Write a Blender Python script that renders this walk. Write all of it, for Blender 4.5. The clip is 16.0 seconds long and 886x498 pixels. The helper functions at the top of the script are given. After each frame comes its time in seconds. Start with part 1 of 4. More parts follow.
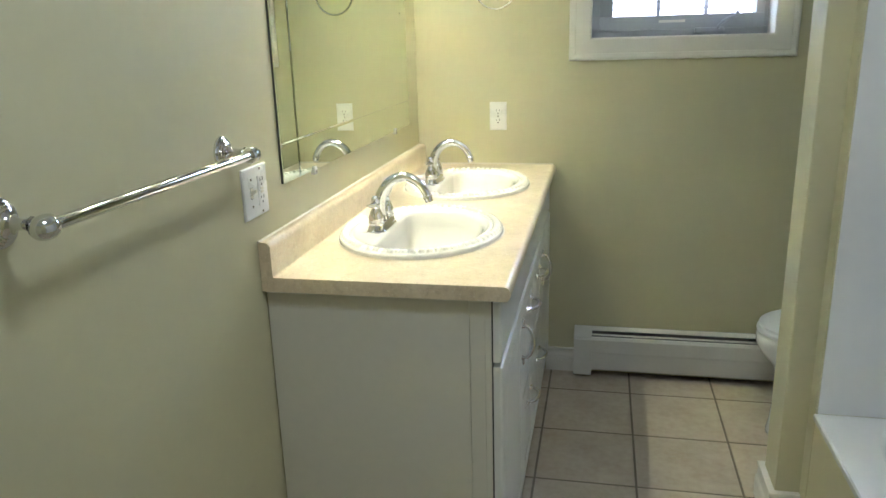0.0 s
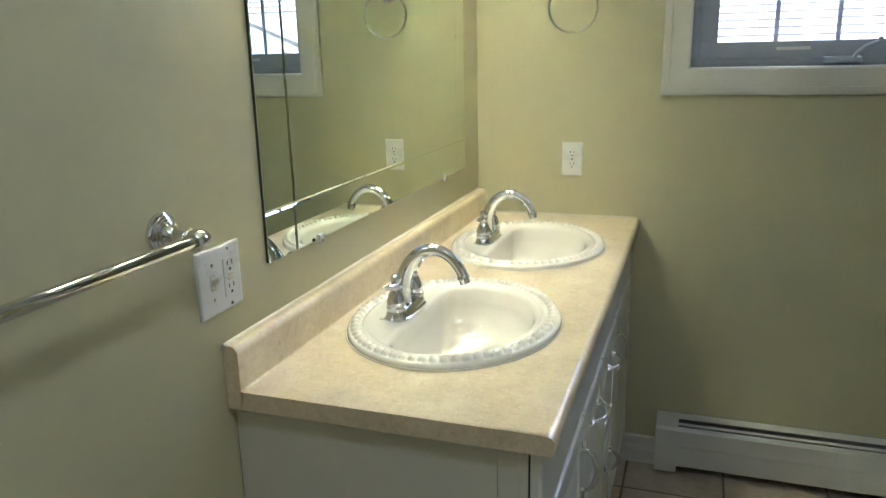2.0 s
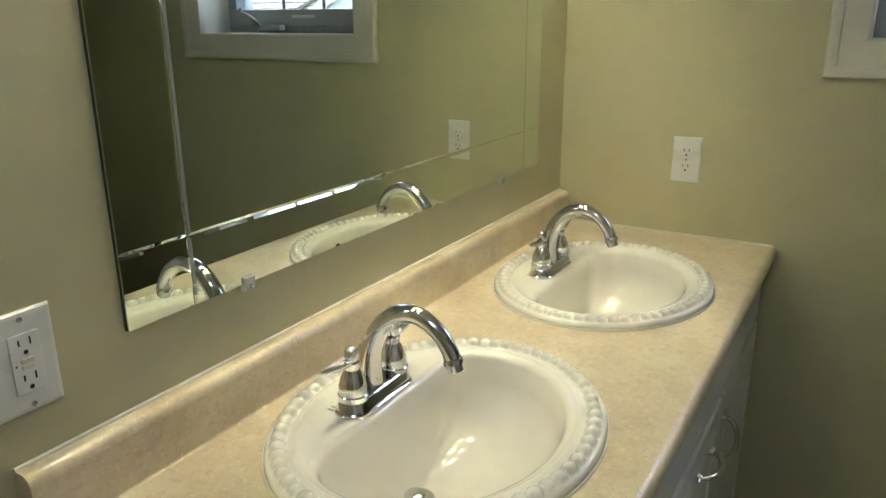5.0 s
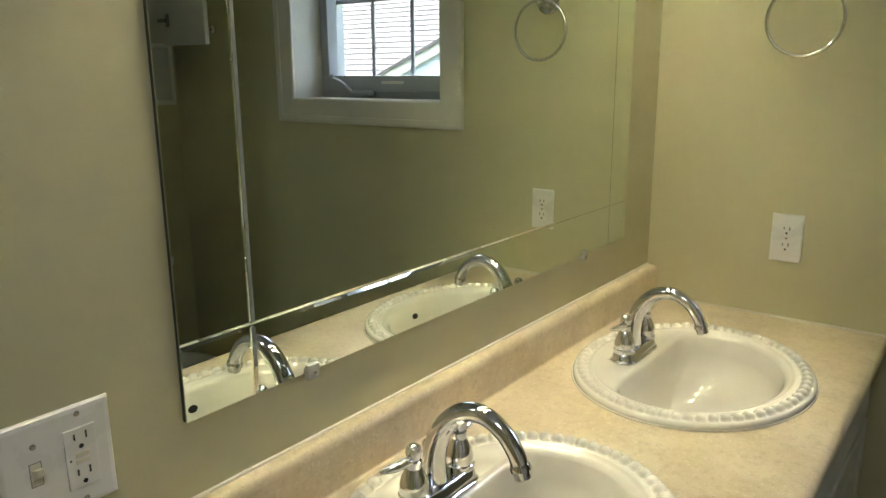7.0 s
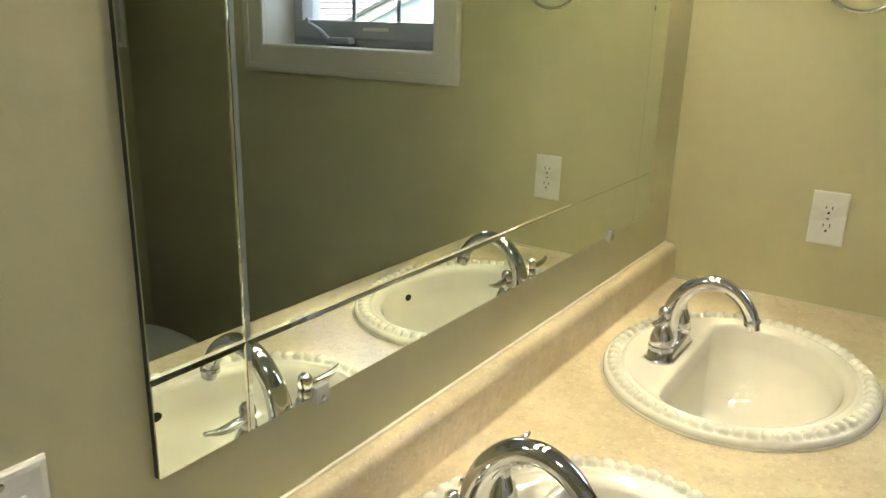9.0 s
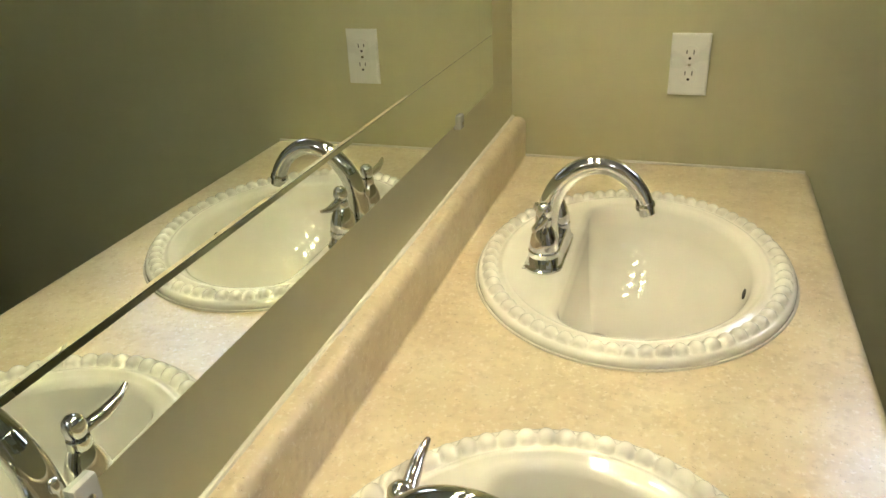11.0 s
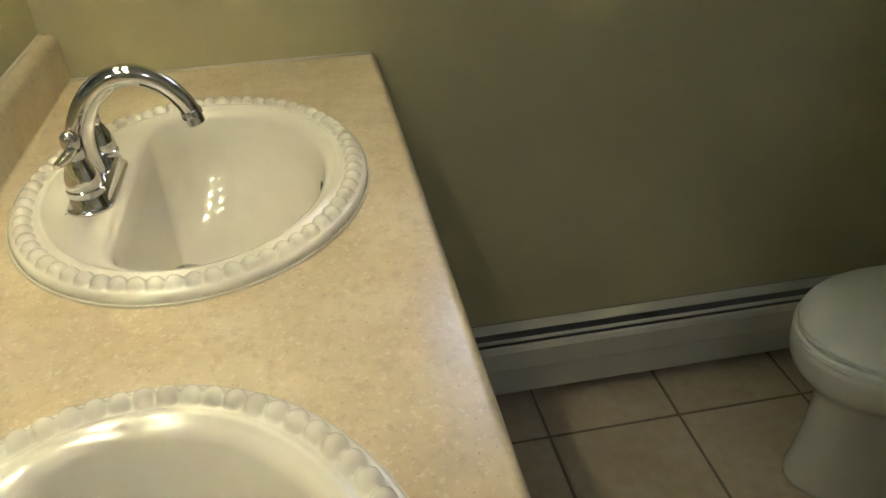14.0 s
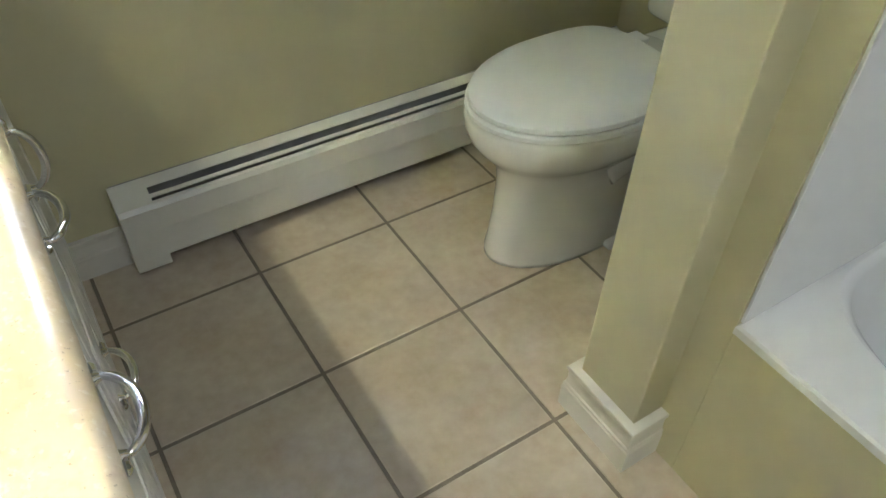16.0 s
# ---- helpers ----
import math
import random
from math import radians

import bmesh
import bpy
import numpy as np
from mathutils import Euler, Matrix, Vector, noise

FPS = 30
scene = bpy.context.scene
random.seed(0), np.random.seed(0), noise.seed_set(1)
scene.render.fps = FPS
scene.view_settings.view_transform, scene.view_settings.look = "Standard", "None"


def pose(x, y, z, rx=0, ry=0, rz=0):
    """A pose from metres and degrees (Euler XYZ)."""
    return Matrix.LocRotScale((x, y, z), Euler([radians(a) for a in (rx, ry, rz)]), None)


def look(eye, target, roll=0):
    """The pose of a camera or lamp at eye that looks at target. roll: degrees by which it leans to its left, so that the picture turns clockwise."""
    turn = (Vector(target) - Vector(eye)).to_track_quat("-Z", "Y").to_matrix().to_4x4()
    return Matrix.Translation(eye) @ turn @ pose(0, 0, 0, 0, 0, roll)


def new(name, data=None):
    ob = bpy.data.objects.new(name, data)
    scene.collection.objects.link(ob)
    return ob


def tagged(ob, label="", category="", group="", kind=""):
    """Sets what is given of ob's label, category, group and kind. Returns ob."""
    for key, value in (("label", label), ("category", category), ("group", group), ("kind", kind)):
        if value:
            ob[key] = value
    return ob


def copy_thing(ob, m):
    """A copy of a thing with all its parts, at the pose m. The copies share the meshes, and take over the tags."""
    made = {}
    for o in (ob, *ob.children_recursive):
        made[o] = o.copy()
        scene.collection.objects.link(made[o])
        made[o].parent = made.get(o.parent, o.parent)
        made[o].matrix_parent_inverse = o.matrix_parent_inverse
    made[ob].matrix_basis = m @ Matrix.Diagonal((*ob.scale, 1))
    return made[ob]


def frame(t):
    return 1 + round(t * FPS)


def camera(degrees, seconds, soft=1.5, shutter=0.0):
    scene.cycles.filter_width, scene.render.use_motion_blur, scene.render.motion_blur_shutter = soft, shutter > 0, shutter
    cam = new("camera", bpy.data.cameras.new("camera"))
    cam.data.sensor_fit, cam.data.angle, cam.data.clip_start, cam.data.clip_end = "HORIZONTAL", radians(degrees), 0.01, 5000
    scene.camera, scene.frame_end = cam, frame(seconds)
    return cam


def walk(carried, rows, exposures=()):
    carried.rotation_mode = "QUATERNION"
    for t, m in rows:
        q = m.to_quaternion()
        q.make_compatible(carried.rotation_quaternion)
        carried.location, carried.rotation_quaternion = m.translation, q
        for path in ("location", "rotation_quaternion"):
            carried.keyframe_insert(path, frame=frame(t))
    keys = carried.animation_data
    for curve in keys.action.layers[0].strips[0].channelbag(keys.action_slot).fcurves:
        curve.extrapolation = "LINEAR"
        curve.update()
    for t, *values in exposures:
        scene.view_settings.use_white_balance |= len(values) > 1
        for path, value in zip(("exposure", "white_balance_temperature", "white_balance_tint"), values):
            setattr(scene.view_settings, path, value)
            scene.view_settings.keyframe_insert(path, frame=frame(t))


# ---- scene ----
cam = camera(61.8, 16.0)
PATH = [
    (0, (0.757, -3.056, 1.44), (0.347, -1.178, 0.886), -1.7),
    (0.5, (0.677, -2.9, 1.474), (0.299, -1.005, 0.958), -0.4),
    (1, (0.677, -2.842, 1.479), (0.306, -0.943, 0.972), -0.9),
    (1.5, (0.698, -2.682, 1.468), (0.238, -0.806, 0.948), -1.5),
    (2, (0.753, -2.555, 1.475), (0.114, -0.73, 0.966), -1.3),
    (2.5, (0.765, -2.458, 1.476), (0.025, -0.682, 0.933), -1.0),
    (3, (0.71, -2.304, 1.471), (-0.005, -0.518, 0.923), 0.1),
    (3.2, (0.692, -2.244, 1.482), (-0.004, -0.455, 0.922), 0.6),
    (5.3, (0.762, -1.9, 1.455), (-0.271, -0.301, 0.843), -0.2),
    (5.5, (0.767, -1.89, 1.45), (-0.301, -0.319, 0.824), -0.0),
    (6, (0.757, -1.868, 1.45), (-0.327, -0.321, 0.793), 0.1),
    (6.5, (0.744, -1.858, 1.483), (-0.38, -0.315, 0.888), -0.1),
    (7, (0.737, -1.856, 1.507), (-0.449, -0.315, 1.039), -0.4),
    (7.5, (0.73, -1.852, 1.522), (-0.506, -0.326, 1.147), -0.0),
    (8, (0.695, -1.834, 1.52), (-0.59, -0.341, 1.174), 0.4),
    (8.5, (0.605, -1.785, 1.511), (-0.674, -0.301, 1.108), 0.3),
    (9, (0.513, -1.732, 1.487), (-0.552, -0.141, 0.909), 1.6),
    (9.2, (0.493, -1.728, 1.481), (-0.495, -0.111, 0.842), 1.8),
    (11.3, (0.321, -1.427, 1.426), (-0.18, 0.282, 0.517), -2.9),
    (11.5, (0.31, -1.411, 1.421), (-0.124, 0.306, 0.491), -2.7),
    (12, (0.302, -1.387, 1.414), (0.002, 0.348, 0.464), -2.3),
    (12.5, (0.326, -1.379, 1.403), (0.107, 0.352, 0.424), -2.0),
    (13, (0.371, -1.377, 1.4), (0.321, 0.341, 0.377), -1.8),
    (13.5, (0.413, -1.372, 1.393), (0.518, 0.322, 0.335), -2.2),
    (14, (0.456, -1.372, 1.378), (0.737, 0.27, 0.271), -2.1),
    (14.5, (0.499, -1.377, 1.356), (0.951, 0.178, 0.182), -2.4),
    (15, (0.519, -1.373, 1.283), (1.119, 0.073, 0.039), -1.3),
    (15.5, (0.55, -1.393, 1.265), (1.263, -0.09, -0.074), -0.1),
    (16, (0.604, -1.41, 1.233), (1.396, -0.21, -0.158), 1.6),
]
EXPOSURE = [(0, 5.33, 5150, 8), (1, 5.06, 5150, 8), (3, 4.52, 5150, 8), (5.5, 4.19, 5650, 9), (8, 4.24, 5850, 9), (9, 4.47, 5950, 9), (12.5, 4.03, 6050, 10), (13.5, 3.91, 6000, 10), (14.5, 3.97, 5900, 10), (15.2, 4.72, 5500, 10), (16, 5.59, 5350, 10)]
walk(cam, [(t, look(eye, target, roll)) for t, eye, target, roll in PATH], EXPOSURE)

# ---- world and lights ----
world = bpy.data.worlds.new("sky")
scene.world = world
world.use_nodes = True
wn = world.node_tree.nodes
sky = wn.new("ShaderNodeTexSky")
sky.sky_type = "NISHITA"
sky.sun_disc = False
sky.sun_elevation = radians(75)
sky.sun_rotation = radians(90)
sky.air_density = 1.0
sky.dust_density = 10.0
wn["Background"].inputs["Strength"].default_value = 0.15
world.node_tree.links.new(sky.outputs[0], wn["Background"].inputs["Color"])

sun_data = bpy.data.lights.new("sun", "SUN")
sun_data.energy = 0.5
sun_data.angle = radians(12)
sun_data.color = (1.0, 0.96, 0.9)
sun = new("sun", sun_data)
sun.matrix_world = look((5.36, 0, 20), (0, 0, 0))

BULB = 10.6
DOME = 1.0

# ---- materials ----


def mat(name, color, rough=0.5, metal=0.0, var=0.06, scale=6.0, fine=120.0, bump=0.0, bump_scale=None, coat=0.0, tint=None, spec=0.5, rough_var=0.05):
    """A surface with colour variation at two scales, roughness variation and fine relief."""
    m = bpy.data.materials.new(name)
    m.use_nodes = True
    nt = m.node_tree
    b = nt.nodes["Principled BSDF"]
    b.inputs["Metallic"].default_value = metal
    b.inputs["Coat Weight"].default_value = coat
    b.inputs["Coat Roughness"].default_value = 0.06
    b.inputs["Specular IOR Level"].default_value = spec
    tc = nt.nodes.new("ShaderNodeTexCoord")
    n1 = nt.nodes.new("ShaderNodeTexNoise")
    n1.inputs["Scale"].default_value = scale
    n1.inputs["Detail"].default_value = 4
    n2 = nt.nodes.new("ShaderNodeTexNoise")
    n2.inputs["Scale"].default_value = fine
    n2.inputs["Detail"].default_value = 3
    for n in (n1, n2):
        nt.links.new(tc.outputs["Object"], n.inputs["Vector"])
    add = nt.nodes.new("ShaderNodeMath")
    add.operation = "MULTIPLY_ADD"
    add.inputs[1].default_value = 0.6
    nt.links.new(n1.outputs["Fac"], add.inputs[0])
    half = nt.nodes.new("ShaderNodeMath")
    half.operation = "MULTIPLY"
    half.inputs[1].default_value = 0.4
    nt.links.new(n2.outputs["Fac"], half.inputs[0])
    nt.links.new(half.outputs[0], add.inputs[2])
    ramp = nt.nodes.new("ShaderNodeValToRGB")
    ramp.color_ramp.elements[0].position = 0.3
    ramp.color_ramp.elements[1].position = 0.7
    lo = [c * (1 - var) for c in color]
    hi = [min(1.0, c * (1 + var)) for c in (tint or color)]
    ramp.color_ramp.elements[0].color = (*lo, 1)
    ramp.color_ramp.elements[1].color = (*hi, 1)
    nt.links.new(add.outputs[0], ramp.inputs["Fac"])
    nt.links.new(ramp.outputs["Color"], b.inputs["Base Color"])
    mr = nt.nodes.new("ShaderNodeMapRange")
    mr.inputs["To Min"].default_value = max(0.0, rough - rough_var)
    mr.inputs["To Max"].default_value = min(1.0, rough + rough_var)
    nt.links.new(n1.outputs["Fac"], mr.inputs["Value"])
    nt.links.new(mr.outputs["Result"], b.inputs["Roughness"])
    if bump:
        n3 = nt.nodes.new("ShaderNodeTexNoise")
        n3.inputs["Scale"].default_value = bump_scale or fine
        n3.inputs["Detail"].default_value = 3
        nt.links.new(tc.outputs["Object"], n3.inputs["Vector"])
        bp = nt.nodes.new("ShaderNodeBump")
        bp.inputs["Strength"].default_value = bump
        bp.inputs["Distance"].default_value = 0.002
        nt.links.new(n3.outputs["Fac"], bp.inputs["Height"])
        nt.links.new(bp.outputs["Normal"], b.inputs["Normal"])
    return m


def glow(name, color, strength):
    m = bpy.data.materials.new(name)
    m.use_nodes = True
    b = m.node_tree.nodes["Principled BSDF"]
    b.inputs["Base Color"].default_value = (*color, 1)
    b.inputs["Emission Color"].default_value = (*color, 1)
    b.inputs["Emission Strength"].default_value = strength
    return m


def laminate_material():
    """Sand-coloured laminate: soft clouds, small dark flecks and pale flecks."""
    m = mat("sand_laminate", (0.62, 0.51, 0.335), 0.30, var=0.05, scale=9, fine=55, tint=(0.73, 0.62, 0.43), spec=0.75, bump=0.04, bump_scale=160)
    nt = m.node_tree
    b = nt.nodes["Principled BSDF"]
    base = b.inputs["Base Color"].links[0].from_socket
    tc = nt.nodes["Texture Coordinate"]
    prev = base
    for scale, lo, hi, color, weight in ((14, 0.50, 0.68, (0.78, 0.69, 0.51, 1), 0.55), (90, 0.54, 0.66, (0.47, 0.36, 0.22, 1), 0.30), (190, 0.58, 0.66, (0.86, 0.80, 0.68, 1), 0.45), (300, 0.65, 0.70, (0.24, 0.17, 0.10, 1), 0.50)):
        n = nt.nodes.new("ShaderNodeTexNoise")
        n.noise_dimensions = "4D"
        n.inputs["W"].default_value = scale * 0.37
        n.inputs["Scale"].default_value = scale
        n.inputs["Detail"].default_value = 3
        nt.links.new(tc.outputs["Object"], n.inputs["Vector"])
        mr = nt.nodes.new("ShaderNodeMapRange")
        mr.inputs["From Min"].default_value = lo
        mr.inputs["From Max"].default_value = hi
        mr.inputs["To Max"].default_value = weight
        nt.links.new(n.outputs["Fac"], mr.inputs["Value"])
        mix = nt.nodes.new("ShaderNodeMix")
        mix.data_type = "RGBA"
        nt.links.new(mr.outputs["Result"], mix.inputs["Factor"])
        nt.links.new(prev, mix.inputs["A"])
        mix.inputs["B"].default_value = color
        prev = mix.outputs["Result"]
    nt.links.new(prev, b.inputs["Base Color"])
    return m


def tile_material():
    """Beige stoneware: clouds, brown blotches, and a small shift of tone from tile to tile."""
    m = mat("beige_stoneware", (0.495, 0.405, 0.285), 0.36, var=0.10, scale=7, fine=38, tint=(0.57, 0.515, 0.41), bump=0.10, bump_scale=70)
    nt = m.node_tree
    b = nt.nodes["Principled BSDF"]
    base = b.inputs["Base Color"].links[0].from_socket
    tc = nt.nodes["Texture Coordinate"]
    info = nt.nodes.new("ShaderNodeObjectInfo")
    n = nt.nodes.new("ShaderNodeTexNoise")
    n.noise_dimensions = "4D"
    n.inputs["Scale"].default_value = 13
    n.inputs["Detail"].default_value = 5
    wv = nt.nodes.new("ShaderNodeMath")
    wv.operation = "MULTIPLY"
    wv.inputs[1].default_value = 40
    nt.links.new(info.outputs["Random"], wv.inputs[0])
    nt.links.new(wv.outputs[0], n.inputs["W"])
    nt.links.new(tc.outputs["Object"], n.inputs["Vector"])
    mr = nt.nodes.new("ShaderNodeMapRange")
    mr.inputs["From Min"].default_value = 0.55
    mr.inputs["From Max"].default_value = 0.75
    mr.inputs["To Max"].default_value = 0.45
    nt.links.new(n.outputs["Fac"], mr.inputs["Value"])
    mix = nt.nodes.new("ShaderNodeMix")
    mix.data_type = "RGBA"
    nt.links.new(mr.outputs["Result"], mix.inputs["Factor"])
    nt.links.new(base, mix.inputs["A"])
    mix.inputs["B"].default_value = (0.40, 0.27, 0.16, 1)
    hs = nt.nodes.new("ShaderNodeHueSaturation")
    mv = nt.nodes.new("ShaderNodeMapRange")
    mv.inputs["To Min"].default_value = 0.93
    mv.inputs["To Max"].default_value = 1.07
    nt.links.new(info.outputs["Random"], mv.inputs["Value"])
    nt.links.new(mv.outputs["Result"], hs.inputs["Value"])
    nt.links.new(mix.outputs["Result"], hs.inputs["Color"])
    nt.links.new(hs.outputs["Color"], b.inputs["Base Color"])
    return m


WALL = mat("cream_wall_paint", (0.566, 0.530, 0.330), 0.55, var=0.025, scale=1.5, fine=40, bump=0.06, bump_scale=260)
CEIL = mat("white_ceiling_paint", (0.78, 0.78, 0.74), 0.8, var=0.03, scale=2, fine=60, bump=0.1, bump_scale=150)
TRIM = mat("white_trim_paint", (0.72, 0.695, 0.615), 0.38, var=0.03, scale=5, fine=60, bump=0.03, bump_scale=90)
CAB = mat("white_cabinet_foil", (0.74, 0.74, 0.70), 0.30, var=0.025, scale=4, fine=50, bump=0.02, bump_scale=60)
SIDE = mat("cream_cabinet_side", (0.68, 0.655, 0.56), 0.42, var=0.03, scale=3, fine=50, bump=0.03, bump_scale=100)
LAM = laminate_material()
TILE = tile_material()
GROUT = mat("brown_grout", (0.21, 0.18, 0.14), 0.9, var=0.2, scale=8, fine=140, bump=0.4, bump_scale=300)
CAULK = mat("pale_caulk", (0.70, 0.66, 0.56), 0.5, var=0.05, scale=30, fine=90)
PORC = mat("white_porcelain", (0.82, 0.79, 0.71), 0.012, var=0.012, scale=3, fine=30, rough_var=0.004, spec=0.7)
PORC2 = mat("cool_white_porcelain", (0.82, 0.825, 0.80), 0.14, var=0.015, scale=3, fine=30, coat=0.5, rough_var=0.02)
SEATP = mat("white_seat_plastic", (0.83, 0.84, 0.835), 0.36, var=0.015, scale=4, fine=50, rough_var=0.03)
ACRYL = mat("white_acrylic", (0.80, 0.80, 0.79), 0.22, var=0.015, scale=2, fine=40, coat=0.3, rough_var=0.03)
CHROME = mat("polished_chrome", (0.71, 0.71, 0.71), 0.022, metal=1.0, var=0.02, scale=8, fine=60, rough_var=0.012)
STEEL = mat("satin_steel", (0.55, 0.54, 0.52), 0.24, metal=1.0, var=0.06, scale=10, fine=200, rough_var=0.06)
# Near-black painted as shade in gaps and holes; also the indicator's own colour.
DARK = mat("gap_shade_and_indicator_black", (0.015, 0.014, 0.012), 0.7, var=0.2, scale=20, fine=80)
SILVER = mat("mirror_silver", (0.76, 0.81, 0.74), 0.0, metal=1.0, var=0.004, scale=2, fine=20, rough_var=0.0)
MEDGE = mat("dark_mirror_edge", (0.03, 0.035, 0.03), 0.3, var=0.2, scale=20, fine=90)
PLAST = mat("white_device_plastic", (0.80, 0.79, 0.76), 0.28, var=0.02, scale=20, fine=90)
IVORY = mat("ivory_switch_plastic", (0.70, 0.66, 0.54), 0.3, var=0.03, scale=20, fine=90)
HEATP = mat("white_enamel_steel", (0.70, 0.69, 0.63), 0.36, var=0.04, scale=5, fine=70, bump=0.02, bump_scale=60)
# Grey painting in shade for heater slot and toggle gap; also the printed mark.
SHADE_PRINT_GREY = mat("slot_shade_and_print_grey", (0.28, 0.28, 0.27), 0.6, metal=0.0, var=0.15, scale=12, fine=90)
VINYL = mat("grey_window_vinyl", (0.37, 0.385, 0.40), 0.40, var=0.03, scale=6, fine=70)
SHING = mat("pale_grey_shingles", (0.085, 0.081, 0.079), 0.9, var=0.25, scale=3, fine=30, bump=0.5, bump_scale=60)
SIDING = mat("pale_blue_siding", (0.50, 0.54, 0.58), 0.7, var=0.05, scale=2, fine=20)
LAWN = mat("winter_lawn", (0.10, 0.12, 0.06), 0.95, var=0.3, scale=0.5, fine=8, bump=0.5, bump_scale=20)
DOMEM = glow("lit_opal_glass", (1.0, 0.95, 0.89), DOME)
BULBM = glow("warm_bulb_glass", (1.0, 0.85, 0.53), BULB)

GLASS = bpy.data.materials.new("window_glass")
GLASS.use_nodes = True
_g = GLASS.node_tree.nodes["Principled BSDF"]
_g.inputs["Transmission Weight"].default_value = 1.0
_g.inputs["Roughness"].default_value = 0.0
_g.inputs["IOR"].default_value = 1.45
CLEAR = bpy.data.materials.new("clear_plastic")
CLEAR.use_nodes = True
_g = CLEAR.node_tree.nodes["Principled BSDF"]
_g.inputs["Transmission Weight"].default_value = 0.45
_g.inputs["Roughness"].default_value = 0.2
_g.inputs["Base Color"].default_value = (0.92, 0.92, 0.88, 1)

# ---- building helpers ----


def part(name, bm, material, parent=None, label="", smooth=False, at=None):
    """Links a bmesh as one mesh object, under its thing if a parent is given."""
    me = bpy.data.meshes.new(name)
    bmesh.ops.recalc_face_normals(bm, faces=bm.faces)
    bm.to_mesh(me)
    bm.free()
    me.materials.append(material)
    if smooth:
        for p in me.polygons:
            p.use_smooth = True
        if smooth != "all":
            me.set_sharp_from_angle(angle=radians(38))
    ob = new(name, me)
    if at is not None:
        ob.matrix_basis = at
    if parent is not None:
        ob.parent = parent
    if label:
        ob["label"] = label
    return ob


def box(bm, x0, y0, z0, x1, y1, z1, bevel=0.0, segments=2):
    r = bmesh.ops.create_cube(bm, size=1.0)
    vs = r["verts"]
    for v in vs:
        v.co = Vector((x0 + (v.co.x + 0.5) * (x1 - x0), y0 + (v.co.y + 0.5) * (y1 - y0), z0 + (v.co.z + 0.5) * (z1 - z0)))
    if bevel:
        es = list({e for v in vs for e in v.link_edges})
        bmesh.ops.bevel(bm, geom=es, offset=bevel, segments=segments, affect="EDGES", profile=0.6)
    return bm


def boxed(*a, **k):
    return box(bmesh.new(), *a, **k)


def rings(bm, loops, close_u=True, cap0=False, cap1=False):
    """Skins a row of vertex loops of equal length."""
    rows = [[bm.verts.new(p) for p in lp] for lp in loops]
    n = len(rows[0])
    for a, b in zip(rows, rows[1:]):
        for i in range(n if close_u else n - 1):
            j = (i + 1) % n
            bm.faces.new((a[i], a[j], b[j], b[i]))
    if cap0:
        bm.faces.new(rows[0])
    if cap1:
        bm.faces.new(rows[-1])
    return bm


def lathe(bm, profile, m=None, n=24):
    """Turns (radius, height) pairs round the local z axis."""
    m = m or Matrix()
    loops = [[m @ Vector((r * math.cos(2 * math.pi * i / n), r * math.sin(2 * math.pi * i / n), h)) for i in range(n)] for r, h in profile]
    return rings(bm, loops, cap0=True, cap1=True)


def tube(bm, pts, radii, n=12, closed=False, squash=None):
    """A round bar along a polyline; squash flattens it along the local binormal."""
    pts = [Vector(p) for p in pts]
    if not isinstance(radii, (list, tuple)):
        radii = [radii] * len(pts)
    loops = []
    up = None
    k = len(pts)
    for i, p in enumerate(pts):
        a = pts[(i - 1) % k] if (closed or i > 0) else p
        b = pts[(i + 1) % k] if (closed or i < k - 1) else p
        t = (b - a).normalized()
        if up is None:
            up = t.orthogonal().normalized()
        up = (up - t * up.dot(t)).normalized()
        s = t.cross(up)
        q = squash[i] if squash else 1.0
        loops.append([p + radii[i] * (math.cos(2 * math.pi * j / n) * up * q + math.sin(2 * math.pi * j / n) * s) for j in range(n)])
    if closed:
        loops.append(loops[0])
        rings(bm, loops)
        bmesh.ops.remove_doubles(bm, verts=bm.verts, dist=1e-6)
    else:
        rings(bm, loops, cap0=True, cap1=True)
    return bm


def curve_points(pts, steps=6):
    """A smooth line through the points (Catmull-Rom)."""
    pts = [Vector(p) for p in pts]
    out = []
    for i in range(len(pts) - 1):
        p0, p1, p2, p3 = pts[max(i - 1, 0)], pts[i], pts[i + 1], pts[min(i + 2, len(pts) - 1)]
        for s in range(steps):
            t = s / steps
            out.append(0.5 * ((2 * p1) + (p2 - p0) * t + (2 * p0 - 5 * p1 + 4 * p2 - p3) * t * t + (3 * p1 - p0 - 3 * p2 + p3) * t ** 3))
    out.append(pts[-1])
    return out


def extrude(bm, profile, a, b, axis):
    """Carries a closed profile of 2D points along an axis ('x': profile is (y, z); 'y': (x, z); 'z': (x, y)) from a to b."""
    place = {"x": lambda s, p: (s, p[0], p[1]), "y": lambda s, p: (p[0], s, p[1]), "z": lambda s, p: (p[0], p[1], s)}[axis]
    return rings(bm, [[place(s, p) for p in profile] for s in (a, b)], cap0=True, cap1=True)


def empty(name, m=None):
    ob = new(name)
    ob.empty_display_size = 0.05
    if m is not None:
        ob.matrix_basis = m
    return ob


def structure(ob, label, category):
    return tagged(ob, label, category, kind="structure")


# ---- the room ----
RIGHT, STUB_X, TUB_X = 2.12, 1.29, 1.357
STUB_Y0, STUB_Y1 = -0.993, -0.852
TUB_Y = -1.056
BACK, CEILING = -3.55, 2.44
TUB_BACK, TUB_END = 2.12, -2.58


